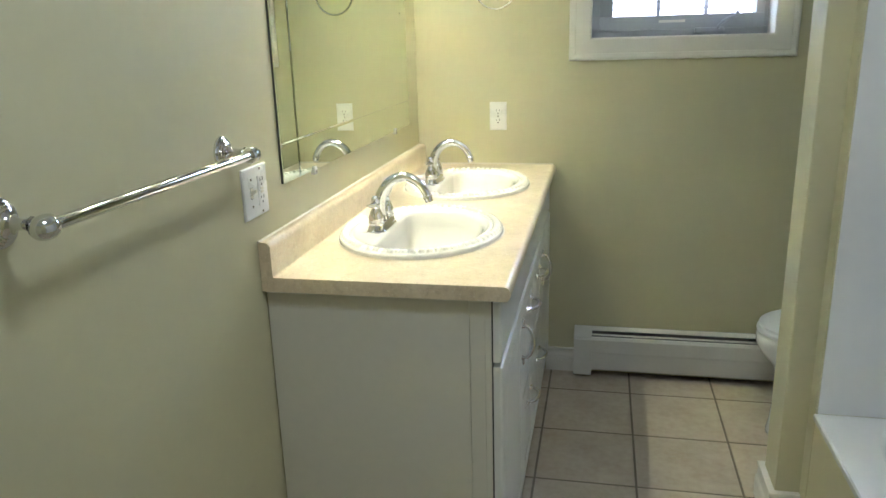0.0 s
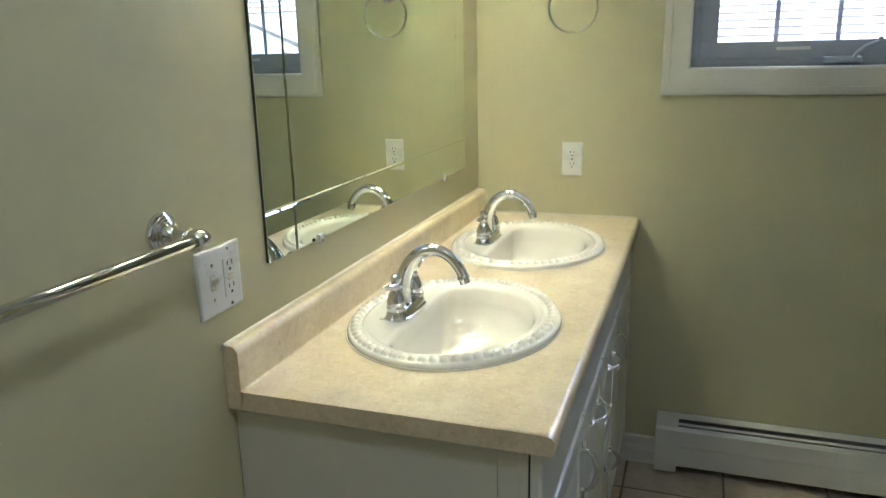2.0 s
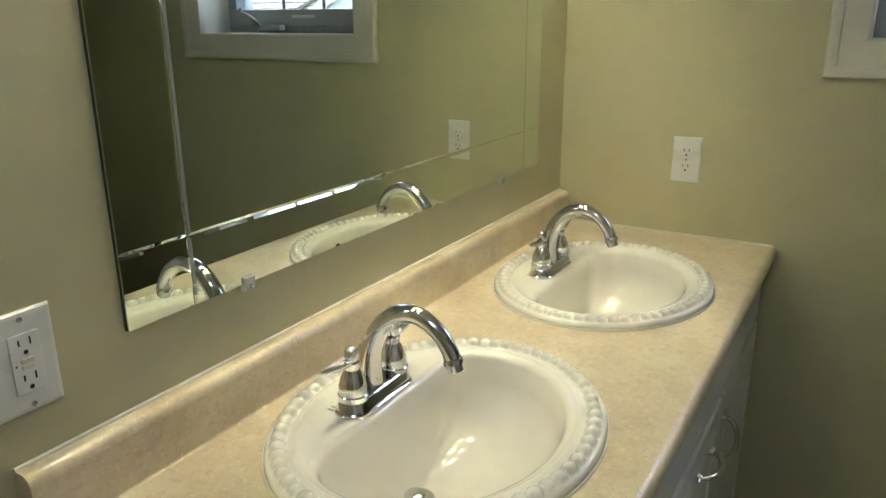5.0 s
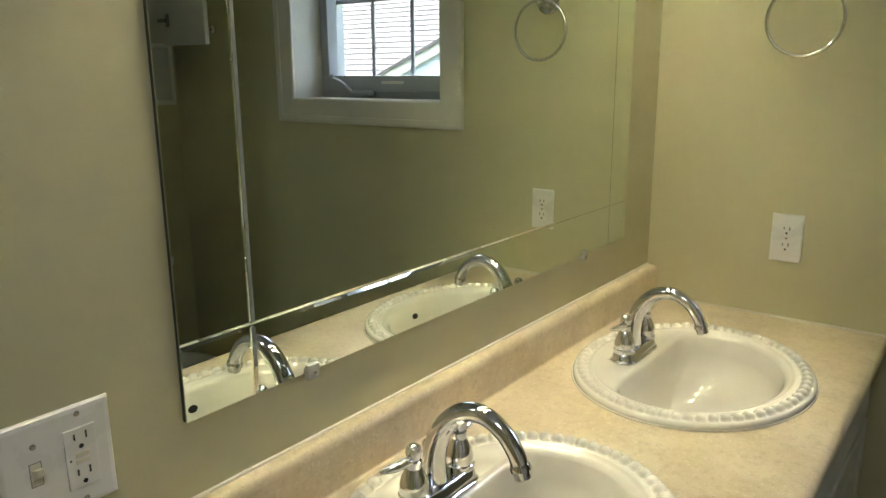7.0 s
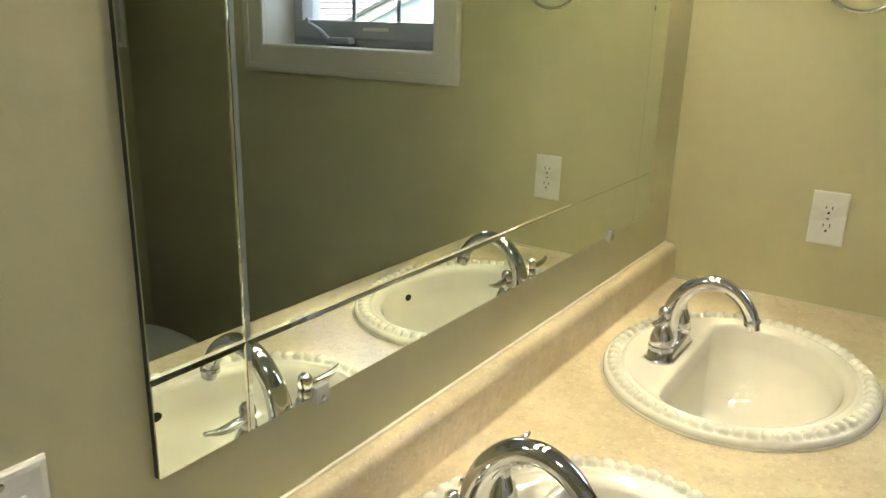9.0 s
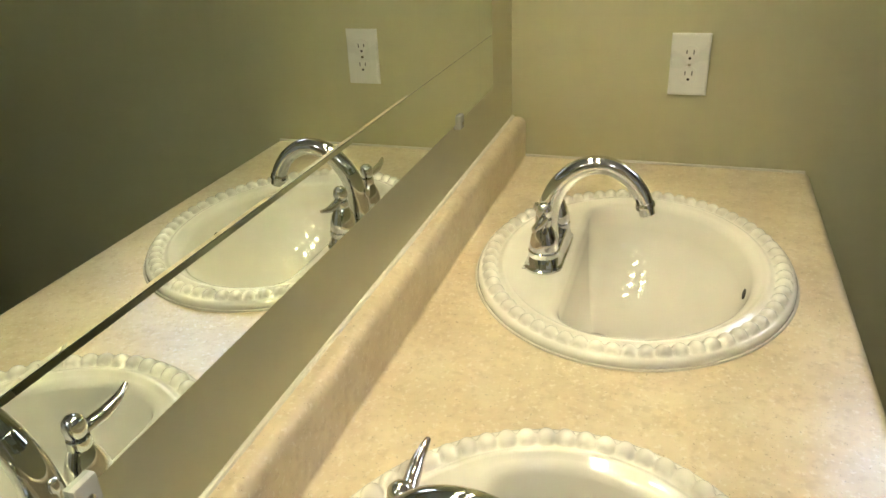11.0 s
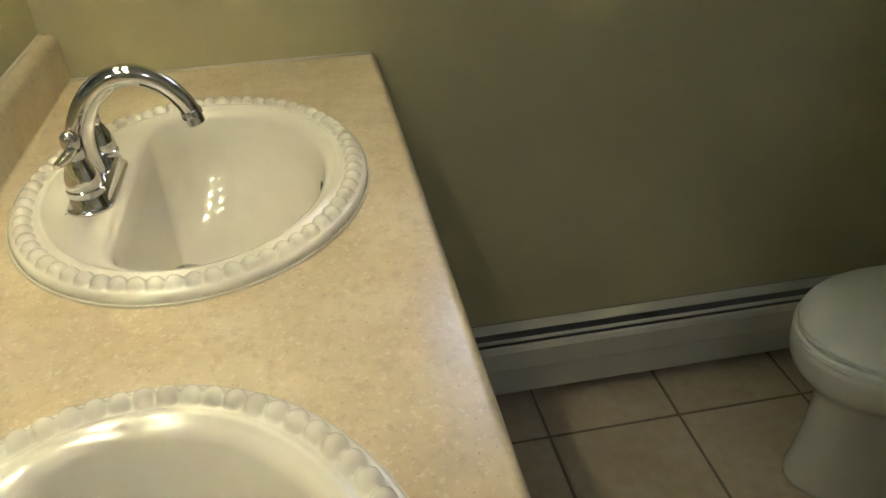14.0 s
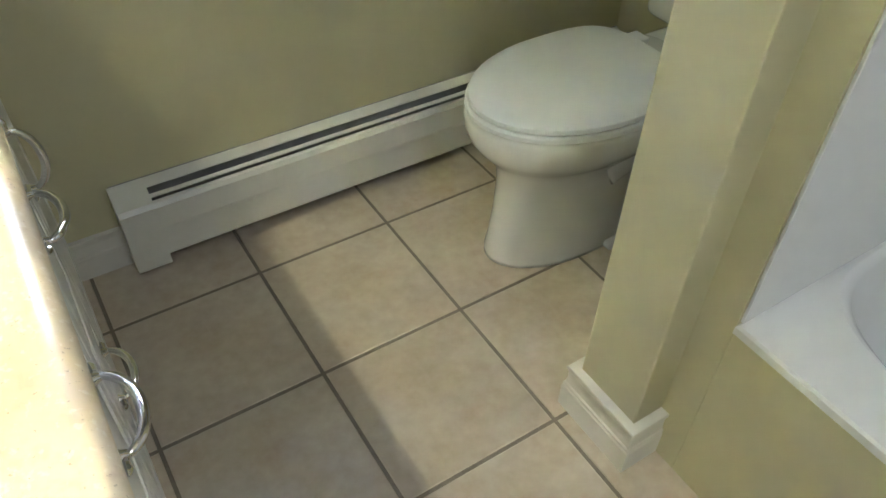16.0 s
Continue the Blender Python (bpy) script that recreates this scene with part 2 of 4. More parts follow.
def wall_with_window():
    bm = bmesh.new()
    x0, x1, z0, z1 = 0.694, 1.385, 1.402, 2.07
    t = 0.26
    box(bm, -0.12, 0, -0.05, x0, t, CEILING)
    box(bm, x1, 0, -0.05, RIGHT + 0.12, t, CEILING)
    box(bm, x0, 0, -0.05, x1, t, z0)
    box(bm, x0, 0, z1, x1, t, CEILING)
    return bm


structure(part("wall_north", wall_with_window(), WALL), "cream painted wall with a window over the baseboard heater", "wall")
structure(part("wall_west", boxed(-0.12, BACK - 0.1, -0.05, 0, 0, CEILING), WALL), "cream painted wall behind the vanity and towel bar", "wall")
structure(part("wall_east", boxed(RIGHT, TUB_END - 0.1, -0.05, RIGHT + 0.12, 0, CEILING), WALL), "cream painted wall behind the toilet", "wall")
structure(part("wall_stub", boxed(STUB_X, STUB_Y0, -0.05, RIGHT, STUB_Y1, CEILING, 0.004), WALL), "cream painted partition between toilet and bathtub", "wall")
structure(part("wall_tub_return", boxed(TUB_X, TUB_Y, -0.05, RIGHT, STUB_Y0, CEILING), WALL), "cream painted return beside the bathtub", "wall")
structure(part("wall_south", boxed(0, BACK - 0.1, -0.05, RIGHT, BACK, CEILING), WALL), "plain cream painted wall", "wall")
structure(part("wall_southeast", boxed(TUB_X, BACK, -0.05, RIGHT + 0.12, TUB_END, CEILING), WALL), "plain cream painted wall past the bathtub", "wall")
structure(part("ceiling", boxed(-0.12, BACK - 0.1, CEILING, RIGHT + 0.12, 0.26, CEILING + 0.1), CEIL), "plain white painted ceiling", "ceiling")
structure(part("tub_apron", boxed(TUB_X, TUB_END, -0.05, TUB_X + 0.05, TUB_Y, 0.392, 0.004), WALL), "cream painted apron wall of the bathtub", "wall")
floor = structure(part("floor", boxed(0, BACK, -0.05, RIGHT, 0, -0.0014), GROUT), "beige square stoneware floor tiles with dark grout", "floor")


def base_profile(depth, h):
    """Colonial baseboard: flat face, two beads and a thin top, as (out, z)."""
    return [(0, 0), (depth, 0), (depth, h * 0.50), (depth * 0.90, h * 0.525), (depth * 0.96, h * 0.555), (depth * 0.93, h * 0.585), (depth * 0.80, h * 0.61), (depth * 0.72, h * 0.72), (depth * 0.74, h * 0.86), (depth * 0.90, h * 0.925), (depth * 0.92, h * 0.975), (depth * 0.86, h), (0, h)]


BH = 0.105
bm = extrude(bmesh.new(), [(-o, z) for o, z in base_profile(0.015, BH)], 0.545, 0.668, "x")
structure(part("baseboard", bm, TRIM), "white moulded baseboard between vanity and heater", "baseboard")


def stub_baseboard():
    """Baseboard wrapped round the end of the partition, with mitred corners."""
    prof = base_profile(0.021, BH + 0.013)
    loops = []
    for x, y, dx, dy in ((TUB_X, STUB_Y0, 0, -1), (STUB_X, STUB_Y0, -1, -1), (STUB_X, STUB_Y1, -1, 1), (RIGHT - 0.02, STUB_Y1, 0, 1)):
        loops.append([(x + dx * o, y + dy * o, z) for o, z in prof])
    return rings(bmesh.new(), loops, cap0=True, cap1=True)


structure(part("baseboard", stub_baseboard(), TRIM), "white moulded baseboard wrapped round the partition end", "baseboard")
bm = extrude(bmesh.new(), [(o, z) for o, z in base_profile(0.015, BH)], BACK, -1.56, "y")
structure(part("baseboard", bm, TRIM), "white moulded baseboard along the painted wall", "baseboard")
bm = extrude(bmesh.new(), [(RIGHT - o, z) for o, z in base_profile(0.015, BH)], STUB_Y1 + 0.016, -0.07, "y")
structure(part("baseboard", bm, TRIM), "white moulded baseboard behind the toilet", "baseboard")

# ---- vanity ----
CT, CX, CN = 0.918, 0.577, -1.563  # counter top, its front, its near end


def handle(parent, m):
    """Arched cabinet pull: two foot plates with pointed tips and a bow that swells in the middle."""
    pts = curve_points([(-0.048, 0, 0.004), (-0.047, 0, 0.013), (-0.036, 0, 0.024), (-0.018, 0, 0.031), (0, 0, 0.033), (0.018, 0, 0.031), (0.036, 0, 0.024), (0.047, 0, 0.013), (0.048, 0, 0.004)], 4)
    k = len(pts)
    bm = tube(bmesh.new(), [m @ p for p in pts], [0.0036 + 0.0026 * math.sin(math.pi * i / (k - 1)) for i in range(k)], 10)
    for s in (-1, 1):
        lathe(bm, [(0.0075, 0.0), (0.0075, 0.002), (0.0060, 0.004), (0.0042, 0.009), (0.003, 0.012)], m @ Matrix.Translation((0.048 * s, 0, 0)), 12)
        tip = [m @ Vector((x * s, 0, z)) for x, z in ((0.046, 0.003), (0.056, 0.0045), (0.064, 0.0042), (0.070, 0.0030))]
        tube(bm, tip, [0.0048, 0.0036, 0.0046, 0.0014], 8)
    return part("handle", bm, CHROME, parent, "chrome arched handle", True)


def panel_front(y0, y1, z0, z1, x0, x1, name, parent, raised=True):
    """A moulded front: bevelled slab with a sunk ring and a raised field."""
    bm = bmesh.new()
    g = 0.003
    ya, yb, za, zb = y0 + g, y1 - g, z0 + g, z1 - g
    loops = []
    steps = [(0, x0), (0, x1 - 0.006), (0.002, x1 - 0.002), (0.006, x1)]
    if raised:
        steps += [(0.050, x1), (0.053, x1 - 0.005), (0.060, x1 - 0.006), (0.078, x1 - 0.001), (0.082, x1)]
    for d, x in steps:
        loops.append([(x, ya + d, za + d), (x, yb - d, za + d), (x, yb - d, zb - d), (x, ya + d, zb - d)])
    rings(bm, loops, cap0=True, cap1=True)
    return part(name, bm, CAB, parent, "", False)


def vanity():
    v = tagged(empty("vanity_cabinet", pose(0, 0, 0)), "white vanity cabinet with raised panel doors and drawers", "cabinet")
    part("side_panel", boxed(0.003, -1.545, 0.0, 0.4815, -1.527, 0.880, 0.001), SIDE, v, "cream painted cabinet side")
    part("side_stile", boxed(0.4825, -1.5455, 0.0, 0.517, -1.527, 0.880, 0.001), SIDE, v)
    part("side_panel", boxed(0.003, -0.020, 0.0, 0.517, -0.003, 0.880), SIDE, v)
    part("bottom_panel", boxed(0.012, -1.527, 0.095, 0.517, -0.020, 0.113), SIDE, v)
    part("back_panel", boxed(0.003, -1.527, 0.0, 0.012, -0.020, 0.880), SIDE, v)
    part("toe_kick", boxed(0.46, -1.527, 0.0, 0.478, -0.020, 0.095), SIDE, v)
    part("face_frame", boxed(0.517, -1.545, 0.095, 0.531, -0.003, 0.880, 0.001), SIDE, v)
    # Added black sheet over the face frame paints the shade between the fronts.
    part("gap_shade_sheet", boxed(0.531, -1.541, 0.10, 0.5345, -0.006, 0.876), DARK, v, "dark sheet painted as the shade behind the fronts")
    panel_front(-1.545, -0.004, 0.728, 0.878, 0.5345, 0.553, "apron_front", v, False)
    across = Matrix.Rotation(radians(90), 4, "Y") @ Matrix.Rotation(radians(90), 4, "Z")
    upright = Matrix.Rotation(radians(90), 4, "Y")
    for y0, y1, hy in ((-1.545, -1.092, -1.125), (-0.460, -0.004, -0.425)):
        d = panel_front(y0, y1, 0.10, 0.722, 0.5345, 0.555, "door", v)
        handle(d, Matrix.Translation((0.555, hy, 0.605)) @ upright)
    for y0, y1 in ((-1.092, -0.776), (-0.776, -0.460)):
        for z0, z1, hz in ((0.412, 0.722, 0.650), (0.10, 0.412, 0.345)):
            d = panel_front(y0, y1, z0, z1, 0.5345, 0.555, "drawer_front", v)
            handle(d, Matrix.Translation((0.555, (y0 + y1) / 2, hz)) @ across)
    return v


vanity()
A_X, A_Y = 0.224, 0.267
SINKS = ((0.278, -1.126), (0.287, -0.459))  # centres of the basins


def arc(cx, cz, r, a0, a1, n):
    return [(cx + r * math.cos(radians(a0 + (a1 - a0) * i / n)), cz + r * math.sin(radians(a0 + (a1 - a0) * i / n))) for i in range(n + 1)]


def countertop():
    """Post-formed laminate top: rolled front, coved back, raised splash with a rounded nose, and cut-outs for the basins."""
    t = tagged(empty("countertop"), "sand-coloured speckled laminate countertop with rolled edge and backsplash", "countertop")
    back, low = 0.030, CT - 0.034
    prof = [(back, CT)] + arc(CX - 0.016, CT - 0.016, 0.016, 90, 0, 6) + arc(CX - 0.016, CT - 0.018, 0.016, 0, -90, 5) + [(back, low)]
    bm = bmesh.new()
    ends = [[bm.verts.new((x, y, z)) for x, z in prof] for y in (CN, -0.003)]
    near, far = ends
    k = len(prof)
    for i in range(1, k - 2):
        bm.faces.new((near[i], near[i + 1], far[i + 1], far[i]))
    bm.faces.new((near[-1], near[0], far[0], far[-1]))
    bm.faces.new(near)
    bm.faces.new(far)
    n, holes = 56, []
    for cx, cy in SINKS:
        holes.append([[bm.verts.new((cx + (A_X - 0.03) * math.cos(2 * math.pi * i / n), cy + (A_Y - 0.03) * math.sin(2 * math.pi * i / n), z)) for i in range(n)] for z in (CT, low)])
        up, dn = holes[-1]
        for i in range(n):
            bm.faces.new((up[i], up[(i + 1) % n], dn[(i + 1) % n], dn[i]))
    for layer, a, b in ((0, 0, 1), (1, -1, -2)):
        rim = [near[a], near[b], far[b], far[a]]
        edges = []
        for lp in (rim, holes[0][layer], holes[1][layer]):
            for i in range(len(lp)):
                u, v = lp[i], lp[(i + 1) % len(lp)]
                edges.append(bm.edges.get((u, v)) or bm.edges.new((u, v)))
        bmesh.ops.triangle_fill(bm, use_beauty=True, use_dissolve=False, edges=edges)
    part("worktop", bm, LAM, t, "", True)
    h = 0.083
    sp = [(0.0015, CT - 0.034), (back, CT - 0.034)] + [(back + 0.004 - 0.004 * math.sin(radians(a)), CT + 0.004 - 0.004 * math.cos(radians(a))) for a in (0, 20, 40, 60, 80, 90)] + [(back, CT + h - 0.014)] + arc(back - 0.014, CT + h - 0.014, 0.014, 0, 90, 6) + [(0.0015, CT + h)]
    part("backsplash", extrude(bmesh.new(), sp, CN, -0.003, "y"), LAM, t, "", True)
    part("caulk_line", tube(bmesh.new(), [(0.003, CN, CT + h), (0.003, -0.003, CT + h)], 0.0035, 8), CAULK, t, "pale caulk bead on the wall")
    part("caulk_line", tube(bmesh.new(), [(0.03, -0.004, CT + 0.001), (CX - 0.01, -0.004, CT + 0.001)], 0.0035, 8), CAULK, t, "pale caulk bead on the wall")
    return t


countertop()


def smooth_max(a, b, k):
    h = max(0.0, min(1.0, 0.5 + 0.5 * (a - b) / k))
    return b + (a - b) * h + k * h * (1 - h)


def basin_mesh():
    """Drop-in oval basin: beaded rim, faucet deck and a D-shaped bowl, round the origin at counter height."""
    bm = bmesh.new()
    beads, per = 66, 10
    n = beads * per
    ax, ay = A_X, A_Y
    loops = []

    def loop(d, fz):
        out = []
        for i in range(n):
            a = 2 * math.pi * i / n
            z = fz(i) if callable(fz) else fz
            out.append(((ax - d) * math.cos(a), (ay - d) * math.sin(a), z))
        loops.append(out)

    loop(0.004, -0.004)
    loop(0.000, 0.001)
    loop(0.0005, 0.0075)
    loop(0.0025, 0.0115)
    loop(0.0060, 0.0130)
    b0, b1, high = 0.0068, 0.0290, 0.0100
    for k in range(0, 13):
        u = -1 + 2 * k / 12

        def bead(i, u=u):
            v = ((i % per) + 0.5) / per * 2 - 1
            return 0.0130 + high * math.sqrt(max(0.0, 1 - u * u - 0.93 * v * v))

        loop(b0 + (b1 - b0) * k / 12, bead)
    loop(0.0310, 0.0131)
    loop(0.0350, 0.0155)
    loop(0.0380, 0.0162)
    loop(0.0410, 0.0150)
    loop(0.0440, 0.0125)

    def edge(d, extra):
        pts = []
        for i in range(n):
            a = 2 * math.pi * i / n
            x = (ax - d) * math.cos(a)
            pts.append((smooth_max(x, -0.086 + extra, 0.040), (ay - d) * math.sin(a)))
        return pts

    e0, e1, e2 = edge(0.047, -0.010), edge(0.053, 0.0), edge(0.058, 0.004)
    loops.append([(x, y, 0.0118) for x, y in e0])
    loops.append([(x, y, 0.0085) for x, y in e1])
    loops.append([(x, y, 0.0015) for x, y in e2])
    dx, dy, deep = -0.047, 0.0, 0.150
    for k in range(1, 30):
        r = 1 - k / 30
        z = -deep * (1 - r ** 2.15) ** (1 / 1.75)
        r2 = max(r, 0.05)
        loops.append([(dx + (x - dx) * r2, dy + (y - dy) * r2, 0.002 + z) for x, y in e2])
    rings(bm, loops, cap1=True)
    return bm


def faucet_parts(f):
    # base plate: a stadium with a stepped foot
    def stadium(hw, hl, z, n=10):
        pts = [(hw * math.cos(a), hl - hw + hw * math.sin(a), z) for a in [math.pi * i / n for i in range(n + 1)]]
        return pts + [(-x, -y, zz) for x, y, zz in pts]

    bm = bmesh.new()
    rings(bm, [stadium(0.0275, 0.0790, 0.0), stadium(0.0275, 0.0790, 0.003), stadium(0.0250, 0.0765, 0.0055), stadium(0.0240, 0.0755, 0.0075), stadium(0.0205, 0.0720, 0.019), stadium(0.0180, 0.0695, 0.0215)], cap0=True, cap1=True)
    part("base_plate", bm, CHROME, f, "", True)
    path = curve_points([(-0.004, 0, 0.018), (-0.006, 0, 0.045), (-0.001, 0, 0.080), (0.016, 0, 0.113), (0.044, 0, 0.137), (0.078, 0, 0.142), (0.108, 0, 0.127), (0.127, 0, 0.104), (0.134, 0, 0.086)], 5)
    k = len(path)
    bm = tube(bmesh.new(), path, [0.0185 - 0.0065 * min(1.0, 1.35 * i / (k - 1)) for i in range(k)], 18)
    part("spout", bm, CHROME, f, "", True)
    d = (path[-1] - path[-2]).normalized()
    m = Matrix.Translation(path[-1]) @ d.to_track_quat("Z", "Y").to_matrix().to_4x4()
    bm = lathe(bmesh.new(), [(0.0125, -0.006), (0.0140, -0.003), (0.0140, 0.002), (0.0118, 0.003), (0.0112, 0.013), (0.0095, 0.0135)], m, 20)
    part("aerator", bm, CHROME, f, "", True)
    part("lift_rod", lathe(bmesh.new(), [(0.0022, 0.0), (0.0022, 0.044), (0.0050, 0.046), (0.0058, 0.052), (0.0040, 0.057), (0.001, 0.058)], pose(-0.020, 0, 0.02), 12), CHROME, f, "", True)
    for s in (-1, 1):
        m = pose(0, 0.051 * s, 0.020)
        body = part("handle_body", lathe(bmesh.new(), [(0.0222, 0.0000), (0.0222, 0.0072), (0.0205, 0.0090), (0.0211, 0.0120), (0.0203, 0.0216), (0.0171, 0.0324), (0.0125, 0.0420), (0.0105, 0.0456), (0.0114, 0.0492), (0.0107, 0.0552), (0.0080, 0.0564), (0.0097, 0.0600), (0.0112, 0.0672), (0.0097, 0.0744), (0.0057, 0.0786), (0.0011, 0.0798)], m, 20), CHROME, f, "", True)
        line = curve_points([(0, 0.047 * s, 0.0765), (0.0, 0.064 * s, 0.0782), (-0.002, 0.083 * s, 0.0785), (-0.003, 0.102 * s, 0.0818), (-0.001, 0.118 * s, 0.0862)], 4)
        kk = len(line)
        bm = bmesh.new()
        loops = []
        for i, p in enumerate(line):
            u = i / (kk - 1)
            rx = 0.0062 + 0.0024 * math.sin(math.pi * u) - 0.0034 * u
            rz = 0.0040 + 0.0026 * math.sin(math.pi * min(1.0, 1.15 * u)) - 0.0010 * u
            loops.append([p + Vector((rx * math.cos(2 * math.pi * j / 12), 0, rz * math.sin(2 * math.pi * j / 12))) for j in range(12)])
        rings(bm, loops, cap0=True, cap1=True)
        part("lever", bm, CHROME, body, "wave-shaped chrome lever", True)


def basin():
    s = tagged(empty("sink", pose(*SINKS[0], CT)), "white porcelain drop-in sink with beaded rim", "sink", "sinks in the vanity")
    part("bowl", basin_mesh(), PORC, s, "", "all")
    pts = [((A_X + 0.0012) * math.cos(2 * math.pi * i / 72), (A_Y + 0.0012) * math.sin(2 * math.pi * i / 72), 0.0008) for i in range(72)]
    part("caulk_line", tube(bmesh.new(), pts, 0.0022, 6, closed=True), CAULK, s, "thin pale caulk bead", True)
    z = -0.1475
    part("drain_flange", lathe(bmesh.new(), [(0.0305, 0.0), (0.0310, 0.0025), (0.028, 0.0035), (0.024, 0.0015), (0.0225, 0.001)], pose(-0.047, 0, z), 24), CHROME, s, "chrome drain ring", True)
    part("stopper", lathe(bmesh.new(), [(0.008, 0.0), (0.008, 0.006), (0.0165, 0.0065), (0.0178, 0.009), (0.0165, 0.013), (0.010, 0.0155), (0.001, 0.016)], pose(-0.047, 0, z), 24), CHROME, s, "domed chrome stopper", True)
    bm = boxed(-0.150, -0.068, 0.0118, -0.128, -0.065, 0.0125, 0.0003)
    box(bm, -0.150, -0.060, 0.0118, -0.128, -0.057, 0.0125, 0.0003)
    box(bm, -0.140, -0.065, 0.0118, -0.137, -0.060, 0.0125, 0.0003)
    part("maker_mark", bm, SHADE_PRINT_GREY, s, "faint grey printed mark")
    m = Matrix.Translation((0.1606, 0, -0.027)) @ Matrix.Rotation(radians(-76), 4, "Y") @ Matrix.Diagonal((0.7, 1.0, 1.0, 1.0))
    # No opening is cut: a black disc paints the shade inside the overflow.
    part("overflow_hole", lathe(bmesh.new(), [(0.0105, -0.004), (0.0105, 0.0016), (0.0090, 0.0022), (0.0004, 0.0022)], m, 16), DARK, s, "dark disc painted as the shade in the overflow hole", True)
    return s


sink = basin()
copy_thing(sink, pose(*SINKS[1], CT))
faucet = tagged(empty("faucet", pose(0.163, -1.126, CT + 0.0125)), "polished chrome centerset faucet with gooseneck spout", "faucet", "faucets on the sinks")
faucet_parts(faucet)
copy_thing(faucet, pose(0.166, -0.462, CT + 0.0125))

# ---- mirror ----
MY0, MY1, MZ0, MZ1 = -1.406, -0.183, 1.105, 2.01


def mirror():
    """Plate mirror whose border is cut off from the field by V-grooves."""
    g = tagged(empty("wall_mirror"), "frameless wall mirror with a V-grooved border", "mirror")
    bx, bz, x, w, d = 0.103, 0.093, 0.008, 0.0045, 0.0015
    far = 0.084
    part("backing", boxed(0.0006, MY0, MZ0, 0.0058, MY1, MZ1), MEDGE, g, "dark mirror edge")
    ys = [MY0, MY0 + bx, MY1 - far, MY1]
    zs = [MZ0, MZ0 + bz, MZ1 - bz, MZ1]
    for i in range(3):
        for j in range(3):
            y0 = ys[i] + (w if i else 0)
            y1 = ys[i + 1] - (w if i < 2 else 0)
            z0 = zs[j] + (w if j else 0)
            z1 = zs[j + 1] - (w if j < 2 else 0)
            bm = bmesh.new()
            o = w * 0.92
            a0, a1 = (o if i else 0), (o if i < 2 else 0)
            c0, c1 = (o if j else 0), (o if j < 2 else 0)
            lo = [(x - d, y0 - a0, z0 - c0), (x - d, y1 + a1, z0 - c0), (x - d, y1 + a1, z1 + c1), (x - d, y0 - a0, z1 + c1)]
            hi = [(x, y0, z0), (x, y1, z0), (x, y1, z1), (x, y0, z1)]
            back = [(0.0059, p[1], p[2]) for p in lo]
            rings(bm, [back, lo, hi], cap0=True, cap1=True)
            part("mirror_pane", bm, SILVER, g)
    for y in (-1.207, -0.392):
        bm = boxed(0.001, y - 0.010, MZ0 - 0.012, 0.0125, y + 0.010, MZ0 + 0.010, 0.002)
        clip = part("clip", bm, CLEAR, g, "clear plastic mirror clip", True)
        part("screw", lathe(bmesh.new(), [(0.0035, 0.0), (0.0035, 0.001), (0.001, 0.002)], Matrix.Translation((0.0126, y, MZ0 - 0.004)) @ Matrix.Rotation(radians(90), 4, "Y"), 10), STEEL, clip)
    return g


mirror()


def vanity_light(y):
    """Three small bulbs deep inside bell shades that open downwards, on a bar over the mirror."""
    v = tagged(empty("vanity_light", pose(0, y, 2.10)), "chrome vanity light bar with three bell shades and warm bulbs", "wall lamp", "lights over the mirror")
    part("back_plate", boxed(0.001, -0.27, -0.05, 0.026, 0.27, 0.05, 0.008), CHROME, v, "", True)
    n = 24
    prof = [(0.016, -0.010), (0.034, -0.022), (0.048, -0.050), (0.054, -0.090), (0.060, -0.178), (0.057, -0.178), (0.051, -0.090), (0.045, -0.052), (0.031, -0.026), (0.014, -0.014)]
    for k in range(3):
        y = -0.19 + 0.19 * k
        part("arm", tube(bmesh.new(), curve_points([(0.026, y, 0.0), (0.060, y, 0.018), (0.100, y, 0.016), (0.113, y, -0.012)], 4), 0.007, 10), CHROME, v, "", True)
        m = Matrix.Translation((0.113, y, 0))
        bm = rings(bmesh.new(), [[m @ Vector((r * math.cos(2 * math.pi * i / n), r * math.sin(2 * math.pi * i / n), h)) for i in range(n)] for r, h in prof], cap0=True)
        part("shade", bm, CAB, v, "white bell shade", True)
        bm = bmesh.new()
        bmesh.ops.create_uvsphere(bm, u_segments=14, v_segments=9, radius=0.0225, matrix=Matrix.Translation((0.113, y, -0.085)))
        part("bulb", bm, BULBM, v, "glowing small warm bulb", "all")
    return v


for y in (-1.126, -0.459):
    vanity_light(y)


def ceiling_light():
    """Flush ceiling lamp: a pan, an opal glass bowl and a finial."""
    c = tagged(empty("ceiling_light", pose(0.85, -2.25, CEILING)), "flush ceiling light with a lit opal glass bowl", "ceiling lamp")
    part("pan", lathe(bmesh.new(), [(0.165, -0.001), (0.168, -0.010), (0.160, -0.026), (0.148, -0.030)], None, 40), STEEL, c, "", True)
    part("bowl", lathe(bmesh.new(), [(0.148, -0.031), (0.146, -0.045), (0.130, -0.068), (0.095, -0.088), (0.050, -0.099), (0.012, -0.102)], None, 40), DOMEM, c, "lit opal glass bowl", "all")
    part("finial", lathe(bmesh.new(), [(0.010, -0.102), (0.011, -0.108), (0.006, -0.116), (0.001, -0.118)], None, 16), STEEL, c, "", True)
    return c


ceiling_light()

# ---- wall fittings ----


